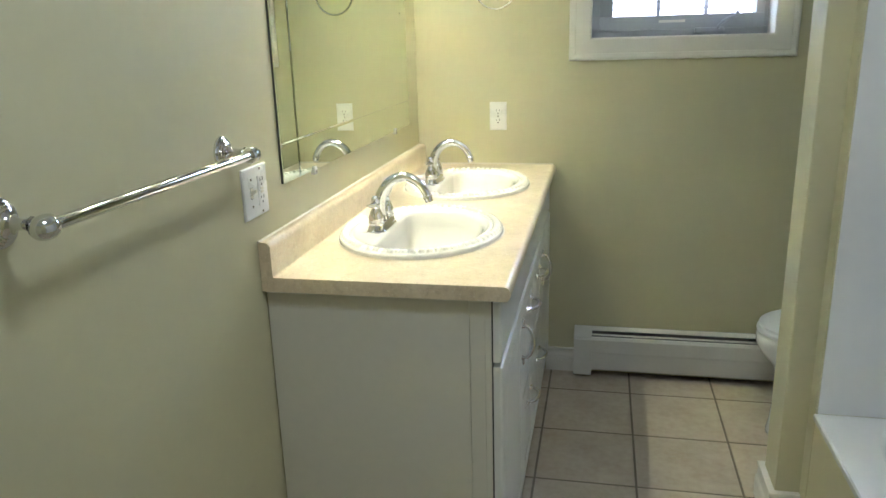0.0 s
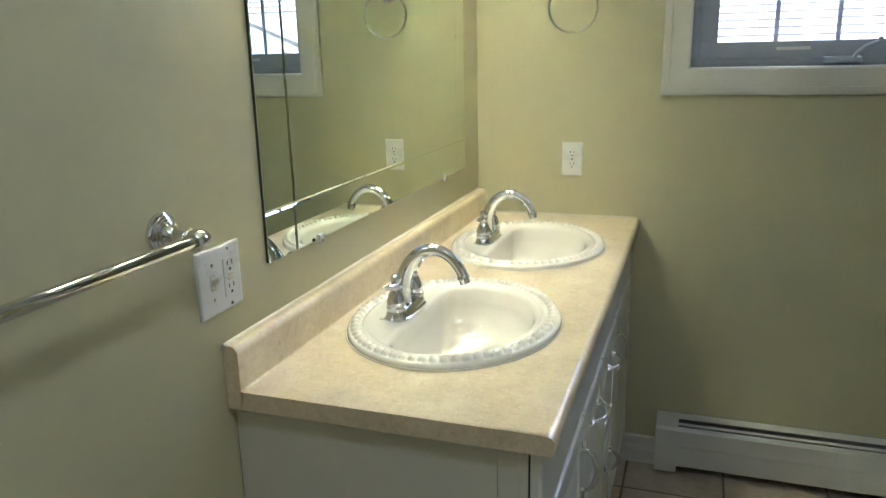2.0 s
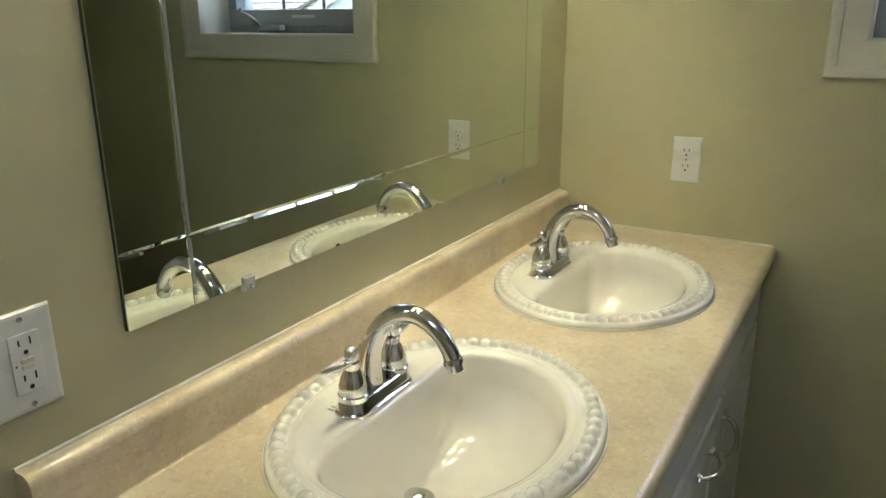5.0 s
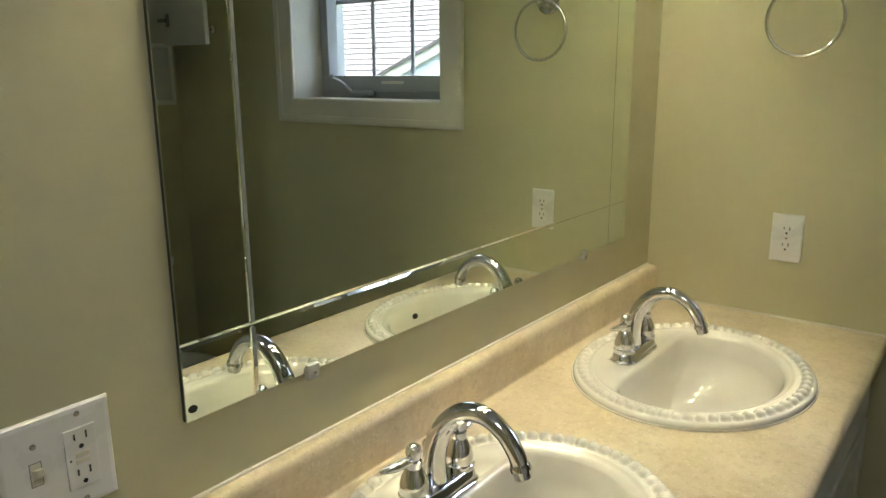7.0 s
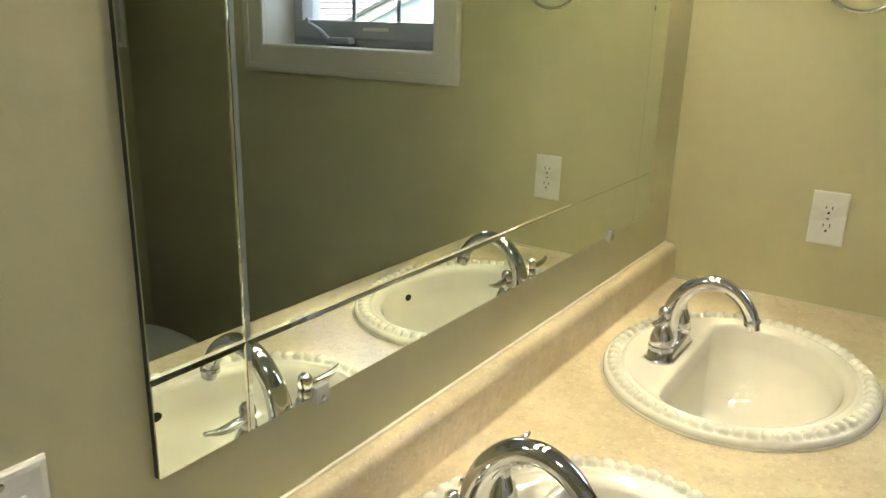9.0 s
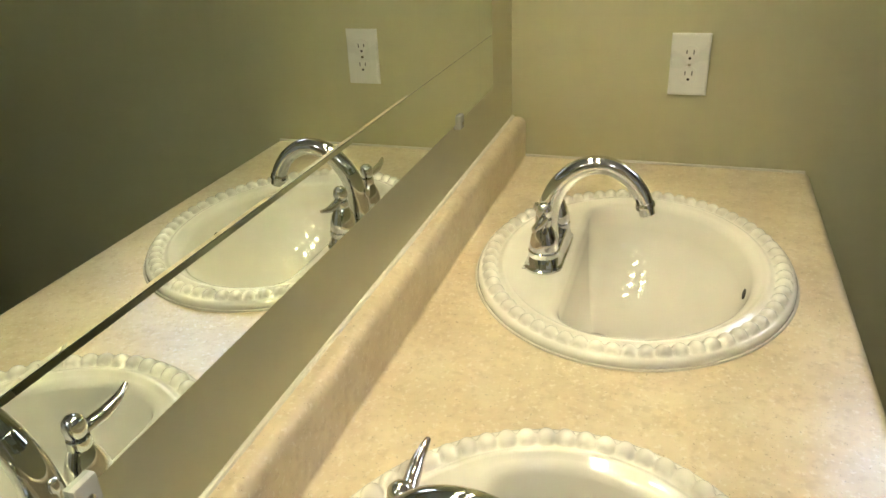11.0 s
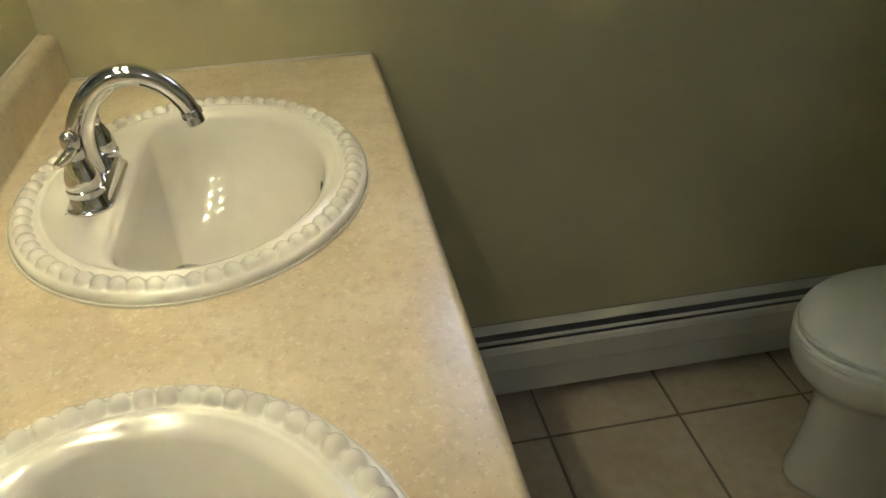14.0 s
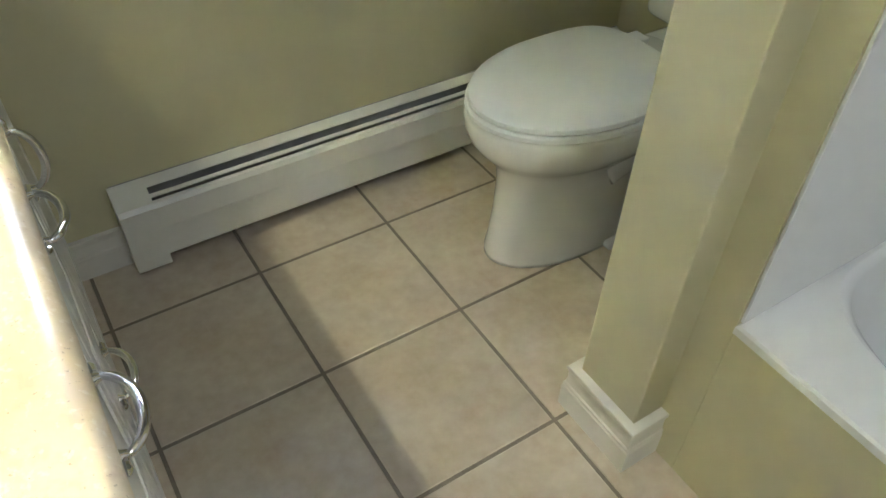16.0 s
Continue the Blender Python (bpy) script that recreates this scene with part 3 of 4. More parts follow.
def device_plate(name, gangs, label):
    """A cover plate with its devices; local x across, z up, y out of the wall."""
    p = tagged(empty(name), label, "wall plate")
    w = 0.0349 if gangs == 1 else 0.0583
    h = 0.0572
    lp = []
    for d, y in ((0, 0.0), (0, 0.003), (0.002, 0.0055), (0.006, 0.0062)):
        lp.append([(-w + d, y, -h + d), (w - d, y, -h + d), (w - d, y, h - d), (-w + d, y, h - d)])
    part("plate", rings(bmesh.new(), lp, cap0=True, cap1=True), PLAST, p)
    return p


def slots(parent, cx, cz, y, flip=1):
    # Black solids on the face paint the shade inside the outlet's openings.
    for dx, hh in ((-0.0062, 0.0042), (0.0062, 0.0034)):
        part("slot", boxed(cx + dx - 0.0009, y - 0.001, cz + 0.004 - hh, cx + dx + 0.0009, y + 0.0004, cz + 0.004 + hh), DARK, parent)
    part("ground_hole", lathe(bmesh.new(), [(0.0026, 0.0), (0.0026, 0.0014)], Matrix.Translation((cx, y - 0.001, cz - 0.0075)) @ Matrix.Rotation(radians(-90), 4, "X"), 10), DARK, parent)


def screw(parent, cx, cz, y):
    part("screw", lathe(bmesh.new(), [(0.0032, 0.0), (0.0032, 0.0008), (0.0015, 0.0014)], Matrix.Translation((cx, y, cz)) @ Matrix.Rotation(radians(-90), 4, "X"), 10), STEEL, parent)


def duplex():
    p = device_plate("duplex_outlet", 1, "white duplex outlet with cover plate on the cream wall")
    for s in (-1, 1):
        bm = bmesh.new()
        pts = []
        for i in range(24):
            a = 2 * math.pi * i / 24
            pts.append((max(-0.0145, min(0.0145, 0.0172 * math.cos(a))), 0.0172 * math.sin(a)))
        rings(bm, [[(x, 0.004, z + 0.0195 * s) for x, z in pts], [(x, 0.0078, z + 0.0195 * s) for x, z in pts], [(x * 0.95, 0.0083, z * 0.95 + 0.0195 * s) for x, z in pts]], cap0=True, cap1=True)
        f = part("receptacle_face", bm, PLAST, p)
        slots(f, 0, 0.0195 * s + 0.0005, 0.0083)
    screw(p, 0, 0, 0.0062)
    return p


o = duplex()
o.matrix_basis = pose(0.339, -0.0002, 1.116, 0, 0, 180)


def switch_gfci():
    p = device_plate("switch_and_outlet_plate", 2, "white double plate with toggle switch and safety outlet")
    t = part("toggle_frame", boxed(0.023 - 0.0052, 0.004, -0.0120, 0.023 + 0.0052, 0.0068, 0.0120, 0.0005), IVORY, p)
    # Solid grey strip; its colour stands in for shade in the toggle's gap.
    part("toggle_gap_shade", boxed(0.023 - 0.0062, 0.0055, -0.0130, 0.023 + 0.0062, 0.0065, 0.0130), SHADE_PRINT_GREY, p, "grey strip painted as the shaded gap round the toggle")
    bm = bmesh.new()
    rings(bm, [[(0.023 - a, y, z - b), (0.023 + a, y, z - b), (0.023 + a, y, z + b), (0.023 - a, y, z + b)] for y, z, a, b in ((0.005, -0.001, 0.0042, 0.006), (0.012, 0.003, 0.0038, 0.0045), (0.0185, 0.0065, 0.0032, 0.0032))], cap0=True, cap1=True)
    part("toggle", bm, IVORY, t, "ivory toggle lever")
    for z in (-0.030, 0.030):
        screw(p, 0.023, z, 0.0062)
    f = part("safety_outlet_face", boxed(-0.023 - 0.0166, 0.004, -0.0335, -0.023 + 0.0166, 0.0086, 0.0335, 0.0008), PLAST, p, "")
    part("test_button", boxed(-0.023 - 0.007, 0.0078, 0.0010, -0.023 + 0.007, 0.0096, 0.0062, 0.0006), IVORY, f)
    part("reset_button", boxed(-0.023 - 0.007, 0.0078, -0.0062, -0.023 + 0.007, 0.0096, -0.0010, 0.0006), IVORY, f)
    slots(f, -0.023, 0.0205, 0.0086)
    slots(f, -0.023, -0.0195, 0.0086)
    part("indicator", boxed(-0.023 + 0.0115, 0.008, -0.001, -0.023 + 0.0135, 0.0090, 0.001), DARK, f)
    for z in (-0.0485, 0.0485):
        screw(p, -0.023, z, 0.0062)
    return p


sw = switch_gfci()
sw.matrix_basis = Matrix.Translation((0.0002, -1.553, 1.117)) @ Matrix.Rotation(radians(-90), 4, "Z")

ROSE = [(0.0335, 0.0), (0.0335, 0.004), (0.0310, 0.0065), (0.0285, 0.0070), (0.0275, 0.0095), (0.0245, 0.0105), (0.0235, 0.0130), (0.0205, 0.0140), (0.0190, 0.0170), (0.0120, 0.0200), (0.0085, 0.0260)]


def towel_bar():
    t = tagged(empty("towel_bar", pose(0, 0, 1.220)), "chrome towel bar with stepped round wall mounts", "towel bar")
    for y in (-2.272, -1.678):
        side = Matrix.Translation((0.0008, y, 0.004)) @ Matrix.Rotation(radians(90), 4, "Y")
        post = part("mount", lathe(bmesh.new(), ROSE + [(0.0075, 0.040), (0.0085, 0.047), (0.0110, 0.052)], side, 28), CHROME, t, "", True)
        s = 1 if y > -2 else -1
        along = Matrix.Translation((0.068, y, 0)) @ Matrix.Rotation(radians(-90 * s), 4, "X")
        part("end_ball", lathe(bmesh.new(), [(0.0135, -0.017), (0.0165, -0.013), (0.0172, -0.006), (0.0165, 0.002), (0.0140, 0.010), (0.0095, 0.0155), (0.0050, 0.018), (0.001, 0.0185)], along, 22), CHROME, post, "", True)
    part("bar", tube(bmesh.new(), [(0.068, -2.262, 0), (0.068, -1.688, 0)], 0.0095, 20), CHROME, t, "", True)
    return t


towel_bar()


def towel_ring():
    t = tagged(empty("towel_ring", pose(0.338, 0, 1.688)), "chrome towel ring hanging on the wall", "towel ring")
    out = Matrix.Translation((0, -0.0008, 0)) @ Matrix.Rotation(radians(90), 4, "X")
    part("mount", lathe(bmesh.new(), ROSE + [(0.0080, 0.034), (0.0120, 0.038), (0.0130, 0.046), (0.0095, 0.052), (0.001, 0.054)], out, 28), CHROME, t, "", True)
    r, k = 0.0785, 56
    pts = [(r * math.sin(2 * math.pi * i / k), -0.044, -0.076 + r * math.cos(2 * math.pi * i / k)) for i in range(k)]
    part("ring", tube(bmesh.new(), pts, 0.0042, 10, closed=True), CHROME, t, "", True)
    return t


towel_ring()

# ---- baseboard heater ----


def heater():
    h = tagged(empty("baseboard_heater", pose(0.667, 0, 0)), "long white enamelled hydronic baseboard heater", "heater")
    L = RIGHT - 0.006 - 0.667
    # back and top plate, fins, front cover with slots, end cap
    # Back plate coloured darker than the enamel, as painted shade inside the slot.
    part("back_panel", boxed(0.004, -0.004, 0.012, L, -0.001, 0.214), SHADE_PRINT_GREY, h, "back plate in grey that paints in the slot's shade")
    cap = [(0, 0.012), (-0.066, 0.012), (-0.068, 0.016), (-0.068, 0.176), (-0.060, 0.186), (-0.006, 0.214), (0, 0.214)]
    part("end_cap", extrude(bmesh.new(), [(y - 0.0045, z) for y, z in cap], 0.0, 0.076, "x"), HEATP, h)
    bm = extrude(bmesh.new(), [(-0.0045, 0.2135), (-0.0065, 0.2135), (-0.028, 0.2035), (-0.028, 0.2015), (-0.0045, 0.211)], 0.0762, L, "x")
    part("top_plate", bm, HEATP, h)
    bm = extrude(bmesh.new(), [(-0.0425, 0.1945), (-0.0505, 0.1905), (-0.0505, 0.1885), (-0.0425, 0.1925)], 0.0762, L, "x")
    part("damper_blade", bm, HEATP, h)
    front = [(-0.0575, 0.1865), (-0.0645, 0.1835), (-0.0715, 0.1745), (-0.0715, 0.120), (-0.0700, 0.112), (-0.0700, 0.040), (-0.066, 0.036), (-0.066, 0.040), (-0.0675, 0.044), (-0.0675, 0.170), (-0.0620, 0.1795), (-0.0575, 0.1825)]
    part("front_cover", extrude(bmesh.new(), front, 0.0762, L, "x"), HEATP, h)
    bm = bmesh.new()
    x = 0.09
    while x < L - 0.02:
        box(bm, x, -0.058, 0.075, x + 0.0008, -0.008, 0.135)
        x += 0.012
    part("fins", bm, STEEL, h, "row of thin metal fins")
    part("pipe", tube(bmesh.new(), [(0.05, -0.034, 0.105), (L, -0.034, 0.105)], 0.011, 10), STEEL, h, "", True)
    return h


heater()

# ---- window ----


def window():
    x0, x1, z0, z1 = 0.694, 1.385, 1.402, 2.07
    w = structure(empty("window_1"), "white cased awning window with grey vinyl sash and grilles", "window")
    # casing: four mitred boards with an outer back-band and an inner bead
    prof = [(0.0, 0.0), (0.0, 0.012), (0.006, 0.015), (0.058, 0.017), (0.060, 0.020), (0.072, 0.022), (0.080, 0.021), (0.084, 0.016), (0.084, 0.0)]
    ix0, ix1, iz0, iz1 = x0 + 0.012, x1 - 0.012, z0 + 0.012, z1 - 0.012
    bm = bmesh.new()
    loops = []
    for cx, cz, sx, sz in ((ix0, iz0, -1, -1), (ix1, iz0, 1, -1), (ix1, iz1, 1, 1), (ix0, iz1, -1, 1)):
        loops.append([(cx + sx * o, -d - 0.0005, cz + sz * o) for o, d in prof])
    loops.append(loops[0])
    rings(bm, loops)
    bmesh.ops.remove_doubles(bm, verts=bm.verts, dist=1e-6)
    part("casing", bm, TRIM, w)
    bm = bmesh.new()
    t, yj = 0.012, 0.130
    box(bm, x0 + 0.0008, 0.0, z0 + 0.0008, x1 - 0.0008, yj, z0 + t)
    box(bm, x0 + 0.0008, 0.0, z1 - t, x1 - 0.0008, yj, z1 - 0.0008)
    box(bm, x0 + 0.0008, 0.0, z0 + t, x0 + t, yj, z1 - t)
    box(bm, x1 - t, 0.0, z0 + t, x1 - 0.0008, yj, z1 - t)
    part("jamb", bm, TRIM, w, "white jamb lining")
    fx0, fx1, fz0, fz1 = x0 + 0.002, x1 - 0.002, z0 + 0.002, z1 - 0.002

    def frame_loop(a, b, y0, y1, name, parent, bev=0.003):
        """A hollow rectangle between the outer bounds a and the inner bounds b."""
        bm = bmesh.new()
        box(bm, a[0], y0, a[2], a[1], y1, b[2], bev)
        box(bm, a[0], y0, b[3], a[1], y1, a[3], bev)
        box(bm, a[0], y0, b[2], b[0], y1, b[3], bev)
        box(bm, b[1], y0, b[2], a[1], y1, b[3], bev)
        return part(name, bm, VINYL, parent, "", True)

    outer_f, mid = (fx0, fx1, fz0, fz1), (fx0 + 0.042, fx1 - 0.030, fz0 + 0.038, fz1 - 0.030)
    gl = (0.786, 1.325, 1.492, 2.013)
    frame_loop(outer_f, mid, 0.131, 0.235, "window_frame", w)
    s = frame_loop((mid[0] - 0.004, mid[1] + 0.004, mid[2] - 0.004, mid[3] + 0.004), gl, 0.120, 0.190, "sash", w)
    gx0, gx1, gz0, gz1 = gl[0] - 0.003, gl[1] + 0.003, gl[2] - 0.003, gl[3] + 0.003
    g = part("pane", boxed(gx0, 0.166, gz0, gx1, 0.170, gz1), GLASS, w, "clear glass pane")
    g.visible_shadow = False
    for k in (1, 2):
        x = gx0 + (gx1 - gx0) * k / 3
        part("grille_bar", boxed(x - 0.0075, 0.1705, gz0, x + 0.0075, 0.177, gz1, 0.002), VINYL, s)
    zc = (gz0 + gz1) / 2
    part("grille_bar", boxed(gx0, 0.1707, zc - 0.0075, gx1, 0.1768, zc + 0.0075, 0.002), VINYL, s)
    # crank operator
    cx, cz = 1.150, z0 + 0.032
    op = part("operator", boxed(cx - 0.050, 0.090, cz - 0.012, cx + 0.060, 0.122, cz + 0.008, 0.006, 3), VINYL, w, "grey crank housing", True)
    line = curve_points([(cx + 0.035, 0.088, cz + 0.004), (cx + 0.042, 0.072, cz + 0.020), (cx + 0.062, 0.064, cz + 0.036), (cx + 0.098, 0.062, cz + 0.050)], 4)
    part("crank_arm", tube(bmesh.new(), line, 0.0065, 10), VINYL, op, "folding crank arm", True)
    part("crank_knob", lathe(bmesh.new(), [(0.004, 0), (0.0065, 0.004), (0.0065, 0.012), (0.003, 0.016)], Matrix.Translation(line[-1]), 12), VINYL, op, "", True)
    part("sash_label", boxed(0.965, 0.1180, z0 + 0.062, 1.065, 0.1198, z0 + 0.072, 0.0004), TRIM, w, "pale maker's strip")
    part("sash_lock", boxed(x0 + 0.020, 0.108, z0 + 0.20, x0 + 0.038, 0.131, z0 + 0.29, 0.004), VINYL, w, "grey sash lock lever", True)
    return w


window()

# ---- toilet ----


def egg(front, back, half, n=48, blunt=2.3):
    """Outline of bowl or seat round the origin; front towards -x."""
    pts = []
    for i in range(n):
        a = 2 * math.pi * i / n
        c, s = math.cos(a), math.sin(a)
        if c < 0:
            pts.append((front * c, half * s))
        else:
            e = 2.0 / blunt
            pts.append((back * abs(c) ** e, half * math.copysign(abs(s) ** e, s)))
    return pts


def toilet():
    cx, cy = 1.60, -0.427
    t = tagged(empty("toilet", pose(cx, cy, 0)), "white two-piece toilet with closed lid", "toilet")
    bm = bmesh.new()
    n = 48
    loops = []
    # from the floor up: (front, back, half width, shift, z)
    for f, b, hw, sh, z in ((0.218, 0.40, 0.112, 0.0, 0.0), (0.218, 0.40, 0.113, 0.0, 0.012), (0.211, 0.39, 0.106, 0.0, 0.05), (0.204, 0.38, 0.100, 0.0, 0.13), (0.201, 0.37, 0.100, 0.0, 0.21), (0.204, 0.36, 0.108, -0.001, 0.250), (0.218, 0.35, 0.130, -0.006, 0.282), (0.240, 0.33, 0.156, -0.012, 0.310), (0.257, 0.32, 0.172, -0.014, 0.338), (0.265, 0.31, 0.180, -0.014, 0.362), (0.267, 0.31, 0.182, -0.014, 0.385), (0.262, 0.31, 0.178, -0.014, 0.396), (0.245, 0.30, 0.165, -0.014, 0.400)):
        loops.append([(x + sh, y, z) for x, y in egg(f, b, hw, n, 3.2)])
    rings(bm, loops, cap0=True, cap1=True)
    part("bowl", bm, PORC2, t, "", "all")
    part("tank_deck", boxed(0.20, -0.115, 0.25, 0.505, 0.115, 0.398, 0.018, 4), PORC2, t, "", True)
    bm = bmesh.new()
    loops = []
    for z, d in ((0.4005, 0.006), (0.403, 0.0), (0.412, 0.0), (0.416, 0.004)):
        loops.append([(x - 0.014, y, z) for x, y in egg(0.266 - d, 0.205 - d, 0.182 - d, n, 3.4)])
    rings(bm, loops, cap0=True, cap1=True)
    part("seat", bm, SEATP, t, "", True)
    bm = bmesh.new()
    loops = []
    for z, d in ((0.4175, 0.008), (0.419, 0.003), (0.424, 0.0015), (0.430, 0.003), (0.4345, 0.010), (0.437, 0.030), (0.4385, 0.080), (0.439, 0.140)):
        loops.append([(x - 0.014, y, z) for x, y in egg(0.262 - d, 0.212 - d, 0.179 - d, n, 3.6)])
    rings(bm, loops, cap0=True, cap1=True)
    part("lid", bm, SEATP, t, "closed white lid", True)
    for s in (-1, 1):
        part("hinge", boxed(0.192, 0.075 * s - 0.022, 0.3985, 0.232, 0.075 * s + 0.022, 0.424, 0.006, 3), SEATP, t, "", True)
        part("bolt_cap", lathe(bmesh.new(), [(0.016, 0.0), (0.016, 0.006), (0.013, 0.016), (0.007, 0.021), (0.001, 0.022)], Matrix.Translation((0.10, 0.122 * s, 0.004)), 16), SEATP, t, "", True)
        # trapway bulge on the flank
        bm = tube(bmesh.new(), curve_points([(0.02, 0.080 * s, 0.22), (0.10, 0.088 * s, 0.25), (0.20, 0.088 * s, 0.20), (0.26, 0.086 * s, 0.12), (0.32, 0.080 * s, 0.05)], 5), 0.040, 12)
        part("trapway", bm, PORC2, t, "", "all")
        part("foot", boxed(0.04, 0.07 * s - 0.065, 0.0, 0.36, 0.07 * s + 0.065, 0.020, 0.010, 3), PORC2, t, "", True)
    bm = bmesh.new()
    box(bm, 0.325, -0.205, 0.398, 0.512, 0.205, 0.745, 0.030, 5)
    for v in bm.verts:
        k = 1 - 0.10 * (0.745 - v.co.z) / 0.35
        v.co.y *= k
        v.co.x = 0.512 - (0.512 - v.co.x) * (0.92 + 0.08 * (v.co.z - 0.398) / 0.35)
    tank = part("tank", bm, PORC2, t, "", True)
    part("tank_lid", boxed(0.315, -0.215, 0.7455, 0.514, 0.215, 0.785, 0.012, 3), PORC2, t, "", True)
    part("flush_lever", tube(bmesh.new(), [(0.318, -0.155, 0.69), (0.303, -0.155, 0.69), (0.298, -0.10, 0.683)], [0.009, 0.007, 0.006], 10), CHROME, tank, "chrome flush lever", True)
    return t


toilet()

# ---- cabinet over the toilet ----


def wall_cabinet():
    x0, y0, y1, z0, zm, z1 = 1.925, -0.72, -0.135, 1.385, 1.60, 2.16
    c = tagged(empty("wall_cabinet", pose(0, 0, 0)), "white wall cabinet over the toilet with an open door", "cabinet")
    xb, t = RIGHT - 0.001, 0.016
    part("side_panel", boxed(x0, y0, z0, xb, y0 + t, z1, 0.001), CAB, c)
    part("side_panel", boxed(x0, y1 - t, z0, xb, y1, z1, 0.001), CAB, c)
    for z in (z0, zm, 1.88, z1 - t):
        part("shelf", boxed(x0 + 0.002, y0 + t, z, xb, y1 - t, z + t), CAB, c)
    part("back_panel", boxed(xb - 0.006, y0 + t, z0 + t, xb - 0.0005, y1 - t, z1 - t), CAB, c)
    ym = (y0 + y1) / 2
    d = part("door", boxed(x0 - 0.019, y0 + 0.001, zm + 0.008, x0 - 0.001, ym - 0.002, z1, 0.002), CAB, c, "closed white door")
    part("knob", lathe(bmesh.new(), [(0.006, 0), (0.005, 0.012), (0.013, 0.018), (0.012, 0.026), (0.001, 0.028)], Matrix.Translation((x0 - 0.019, ym - 0.03, zm + 0.06)) @ Matrix.Rotation(radians(-90), 4, "Y"), 14), CHROME, d, "", True)
    w = ym - y0 - 0.003
    d = part("door", boxed(x0 + 0.028 - w, y1 - 0.030, zm + 0.008, x0 - 0.004, y1 - 0.012, z1, 0.002), CAB, c, "open white door")
    for z in (zm + 0.10, z1 - 0.10):
        bm = boxed(x0 - 0.045, y1 - 0.036, z - 0.024, x0 - 0.026, y1 - 0.0302, z + 0.024, 0.002)
        box(bm, x0 - 0.028, y1 - 0.040, z - 0.007, x0 + 0.02, y1 - 0.031, z + 0.007, 0.002)
        part("hinge", bm, STEEL, d, "metal concealed hinge", True)
    part("knob", lathe(bmesh.new(), [(0.006, 0), (0.005, 0.012), (0.013, 0.018), (0.012, 0.026), (0.001, 0.028)], Matrix.Translation((x0 - w + 0.03, y1 - 0.012, zm + 0.06)) @ Matrix.Rotation(radians(-90), 4, "X"), 14), CHROME, d, "", True)
    return c


wall_cabinet()

# ---- bathtub ----


def bathtub():
    b = tagged(empty("bathtub", pose(TUB_X, TUB_Y, 0)), "white acrylic alcove bathtub with a wide flat deck", "bathtub")
    L, W, z = TUB_Y - TUB_END, TUB_BACK - TUB_X, 0.412
    n = 64
    cx, cy = W / 2 + 0.025, -L / 2

    def inner(hx, hy, e=3.2):
        pts = []
        for i in range(n):
            a = 2 * math.pi * (i + 0.5) / n
            c, s = math.cos(a), math.sin(a)
            pts.append((cx + hx * math.copysign(abs(c) ** (2 / e), c), cy + hy * math.copysign(abs(s) ** (2 / e), s)))
        return pts

    def outer(d):
        pts = []
        for i in range(n):
            a = 2 * math.pi * (i + 0.5) / n
            c, s = math.cos(a), math.sin(a)
            k = min(((W - d - cx) if c > 0 else (d - 0.006 - cx)) / c if abs(c) > 1e-9 else 1e9, ((-0.0 - d - cy) if s > 0 else (-L + d - cy)) / s if abs(s) > 1e-9 else 1e9)
            pts.append((cx + k * c, cy + k * s))
        for corner in ((d - 0.006, -d), (W - d, -d), (d - 0.006, -L + d), (W - d, -L + d)):
            i = min(range(n), key=lambda q: (pts[q][0] - corner[0]) ** 2 + (pts[q][1] - corner[1]) ** 2)
            pts[i] = corner
        return pts

    bm = bmesh.new()
    loops = [[(x, y, 0.394) for x, y in outer(0.001)], [(x, y, z - 0.004) for x, y in outer(0.001)], [(x, y, z) for x, y in outer(0.005)]]
    inner_rim = [(x, y, z) for x, y in inner(0.320, L / 2 - 0.012, 5)]
    part("deck", rings(bm, loops + [inner_rim]), ACRYL, b, "", True)
    bm, loops = bmesh.new(), []
    for hx, hy, zz, e in ((0.320, L / 2 - 0.012, z, 5), (0.314, L / 2 - 0.018, z - 0.003, 5), (0.306, L / 2 - 0.026, z - 0.015, 4.6), (0.285, L / 2 - 0.055, z - 0.15, 3.6), (0.255, L / 2 - 0.10, z - 0.29, 3.0), (0.21, L / 2 - 0.18, z - 0.33, 2.6), (0.10, L / 2 - 0.35, z - 0.335, 2.4)):
        loops.append([(x, y, zz) for x, y in inner(hx, hy, e)])
    rings(bm, loops, cap1=True)
    part("basin", bm, ACRYL, b, "", True)
    return b


bathtub()


def surround():
    s = tagged(empty("tub_surround", pose(0, 0, 0.413)), "glossy white bathtub wall surround panels", "tub surround")
    t = 0.006
    part("end_panel", boxed(TUB_X + 0.004, TUB_Y - t, 0.0, TUB_BACK - t, TUB_Y - 0.0005, 1.60, 0.002), ACRYL, s)
    part("back_panel", boxed(TUB_BACK - t, TUB_END, 0.0, TUB_BACK - 0.0005, TUB_Y - t, 1.60, 0.002), ACRYL, s)
    part("end_panel", boxed(TUB_X + 0.004, TUB_END + 0.0005, 0.0, TUB_BACK - t, TUB_END + t, 1.60, 0.002), ACRYL, s)
    return s


surround()

# ---- outside ----
structure(part("ground", boxed(-300, 0.6, -3.1, 300, 600, -3.0), LAWN), "dull green lawn far below the window", "ground")


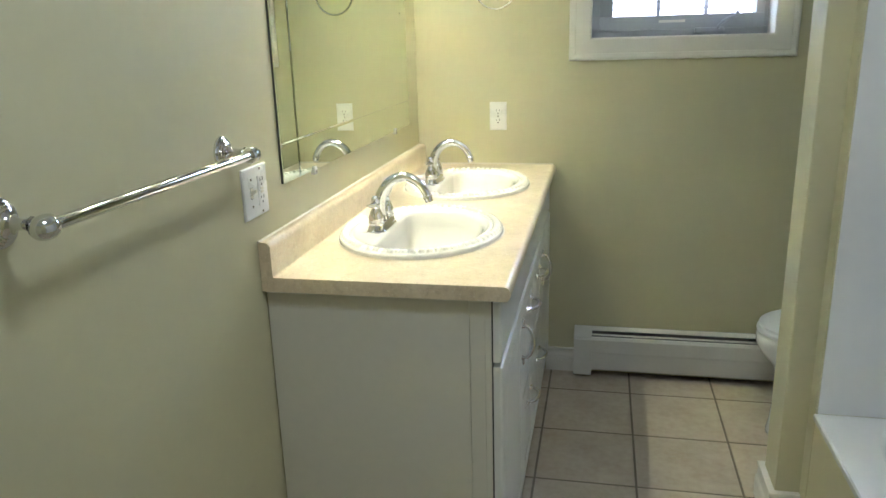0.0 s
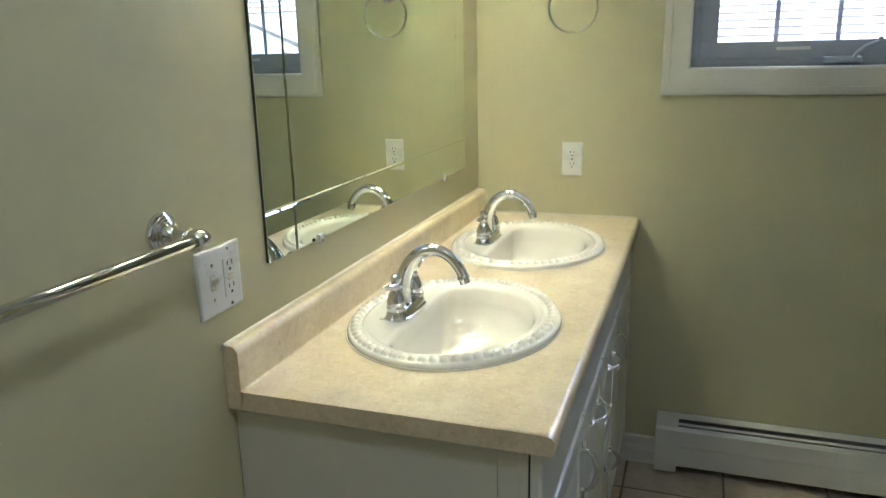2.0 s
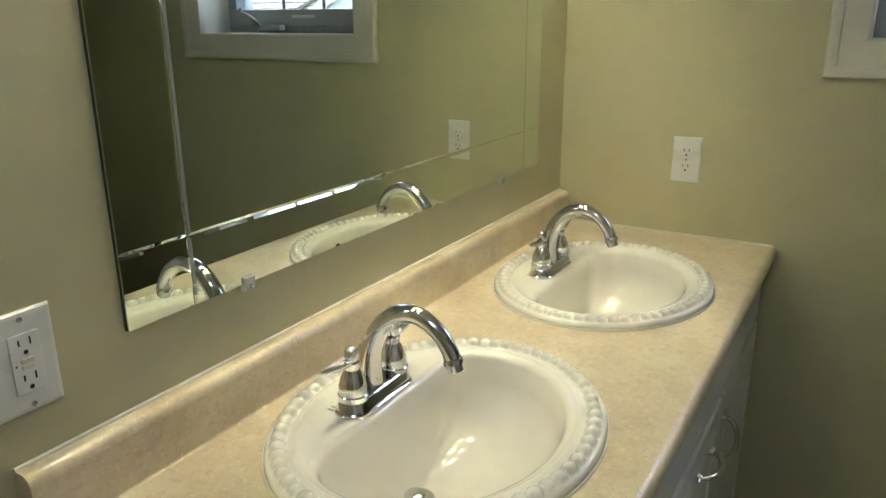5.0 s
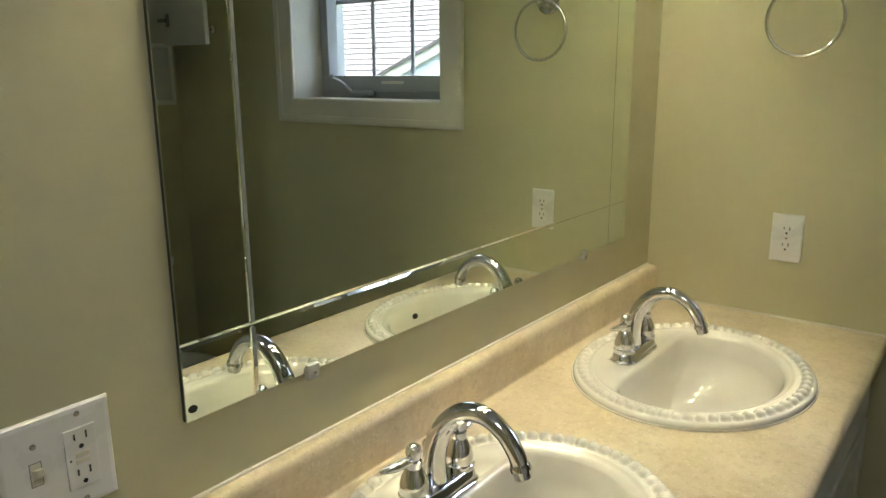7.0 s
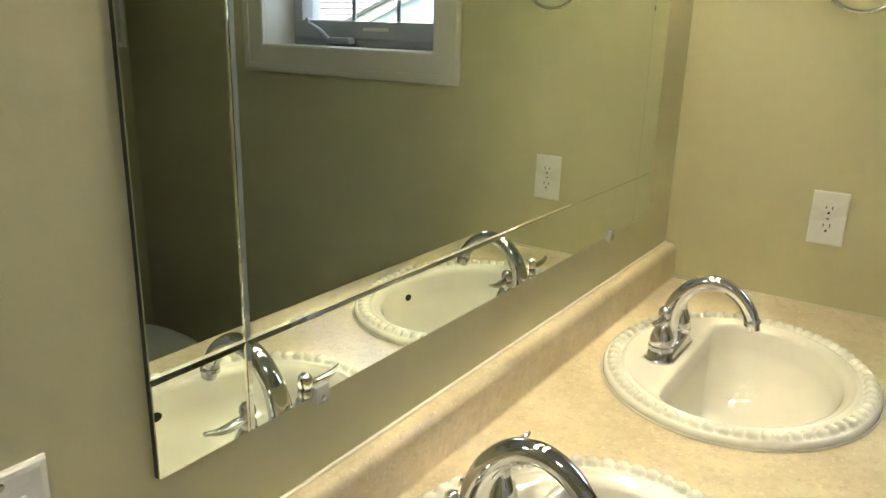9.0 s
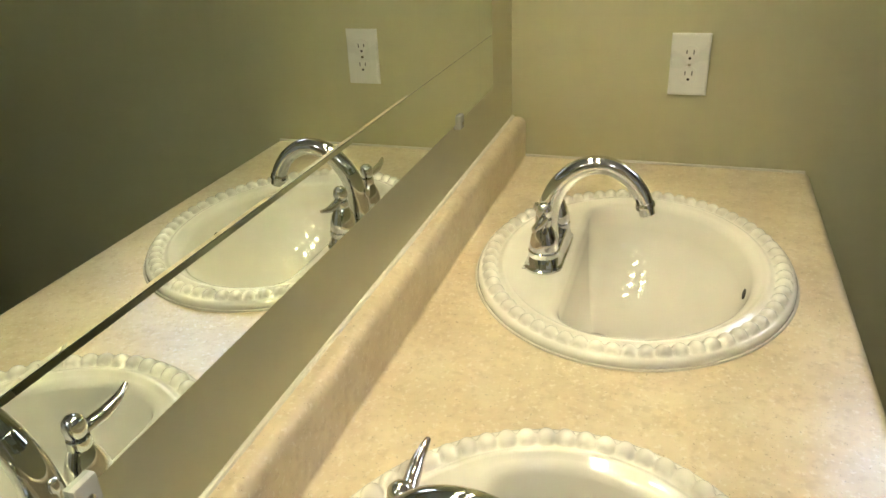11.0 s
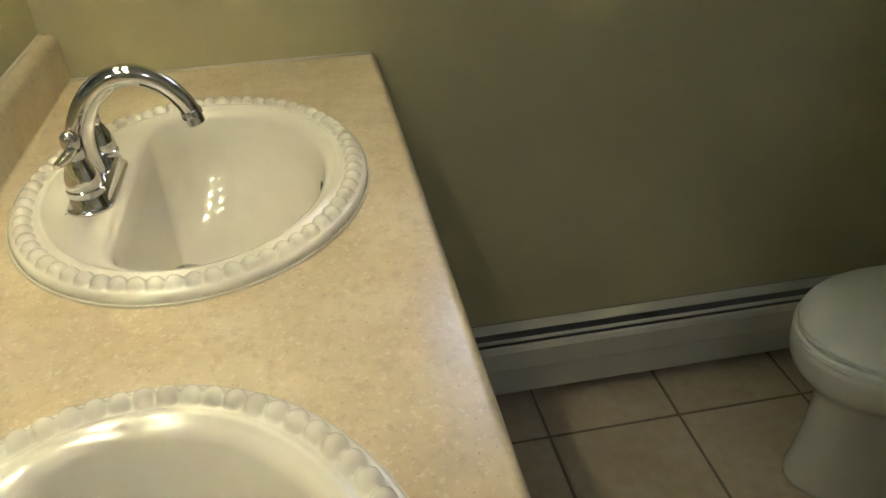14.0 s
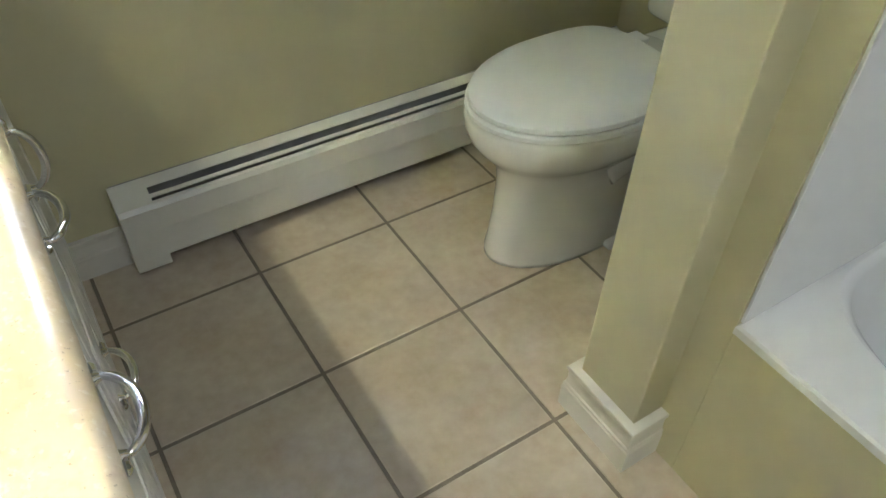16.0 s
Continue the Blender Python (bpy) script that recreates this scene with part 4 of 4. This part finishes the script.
def neighbour():
    """House across the yard: a long shingled roof and a gable in front of it."""
    h = tagged(empty("neighbour_house", pose(0, 0, -3.0)), "neighbouring house with pale shingled roof and gable", "house")
    part("wall", boxed(-9, 9.4, 0, 24, 18, 3.3), SIDING, h)
    bm = bmesh.new()
    y0, z0, y1, z1 = 8.8, 3.1, 15.0, 7.45
    rows = 34
    for k in range(rows):
        a, b = k / rows, (k + 1) / rows
        ya, za = y0 + (y1 - y0) * a, z0 + (z1 - z0) * a
        yb, zb = y0 + (y1 - y0) * b, z0 + (z1 - z0) * b
        rings(bm, [[(-9.6, ya, za + 0.035), (-9.6, yb, zb + 0.010), (-9.6, yb, zb - 0.03), (-9.6, ya, za - 0.03)], [(24.6, ya, za + 0.035), (24.6, yb, zb + 0.010), (24.6, yb, zb - 0.03), (24.6, ya, za - 0.03)]], cap0=True, cap1=True)
    part("roof", bm, SHING, h, "pale shingles in rows")
    part("roof", extrude(bmesh.new(), [(15.0, 7.45), (15.0, 7.35), (20, 3.9), (20, 4.0)], -9.6, 24.6, "x"), SHING, h)
    # gable towards the window
    px, pz, half, drop = 5.85, 5.10, 2.3, 0.96
    g = part("gable_wall", extrude(bmesh.new(), [(px - half + 0.3, 3.0), (px + half - 0.3, 3.0), (px + half - 0.3, pz - drop + 0.02), (px, pz - 0.1), (px - half + 0.3, pz - drop + 0.02)], 7.19, 9.8, "y"), SIDING, h)
    for s in (-1, 1):
        bm = extrude(bmesh.new(), [(px, pz), (px + s * half, pz - drop), (px + s * half, pz - drop - 0.16), (px, pz - 0.16)], 7.12, 7.16, "y")
        part("rake_board", bm, TRIM, h, "white rake board")
        bm = extrude(bmesh.new(), [(px, pz + 0.03), (px + s * (half + 0.08), pz - drop + 0.0), (px + s * (half + 0.08), pz - drop - 0.05), (px, pz - 0.03)], 7.08, 12.0, "y")
        part("gable_roof", bm, SHING, h)
    return h


neighbour()

# ---- floor tiles, last ----
PITCH, JOINT = 0.3335, 0.0052


def tile_mesh(w, d):
    g, z = 0.0035, 0.0
    bm = rings(bmesh.new(), [[(0, 0, -0.004), (w, 0, -0.004), (w, d, -0.004), (0, d, -0.004)], [(0, 0, z - 0.0022), (w, 0, z - 0.0022), (w, d, z - 0.0022), (0, d, z - 0.0022)], [(g, g, z), (w - g, g, z), (w - g, d - g, z), (g, d - g, z)]], cap1=True)
    me = bpy.data.meshes.new("tile")
    bmesh.ops.recalc_face_normals(bm, faces=bm.faces)
    bm.to_mesh(me)
    bm.free()
    me.materials.append(TILE)
    return me


X_LINE, Y_LINE = 0.9035, -0.194
shared = {}
for i in range(-4, 5):
    for j in range(-13, 2):
        x0, x1 = X_LINE + i * PITCH + JOINT / 2, X_LINE + (i + 1) * PITCH - JOINT / 2
        y0, y1 = Y_LINE + j * PITCH + JOINT / 2, Y_LINE + (j + 1) * PITCH - JOINT / 2
        x0, x1, y0, y1 = max(x0, 0.002), min(x1, RIGHT - 0.002), max(y0, BACK + 0.002), min(y1, -0.002)
        if x1 - x0 < 0.03 or y1 - y0 < 0.03 or (x0 > TUB_X and y1 < TUB_Y):
            continue
        key = (round(x1 - x0, 4), round(y1 - y0, 4))
        if key not in shared:
            shared[key] = tile_mesh(*key)
        ob = new("tile", shared[key])
        ob.parent = floor
        ob.location = (x0, y0, 0)
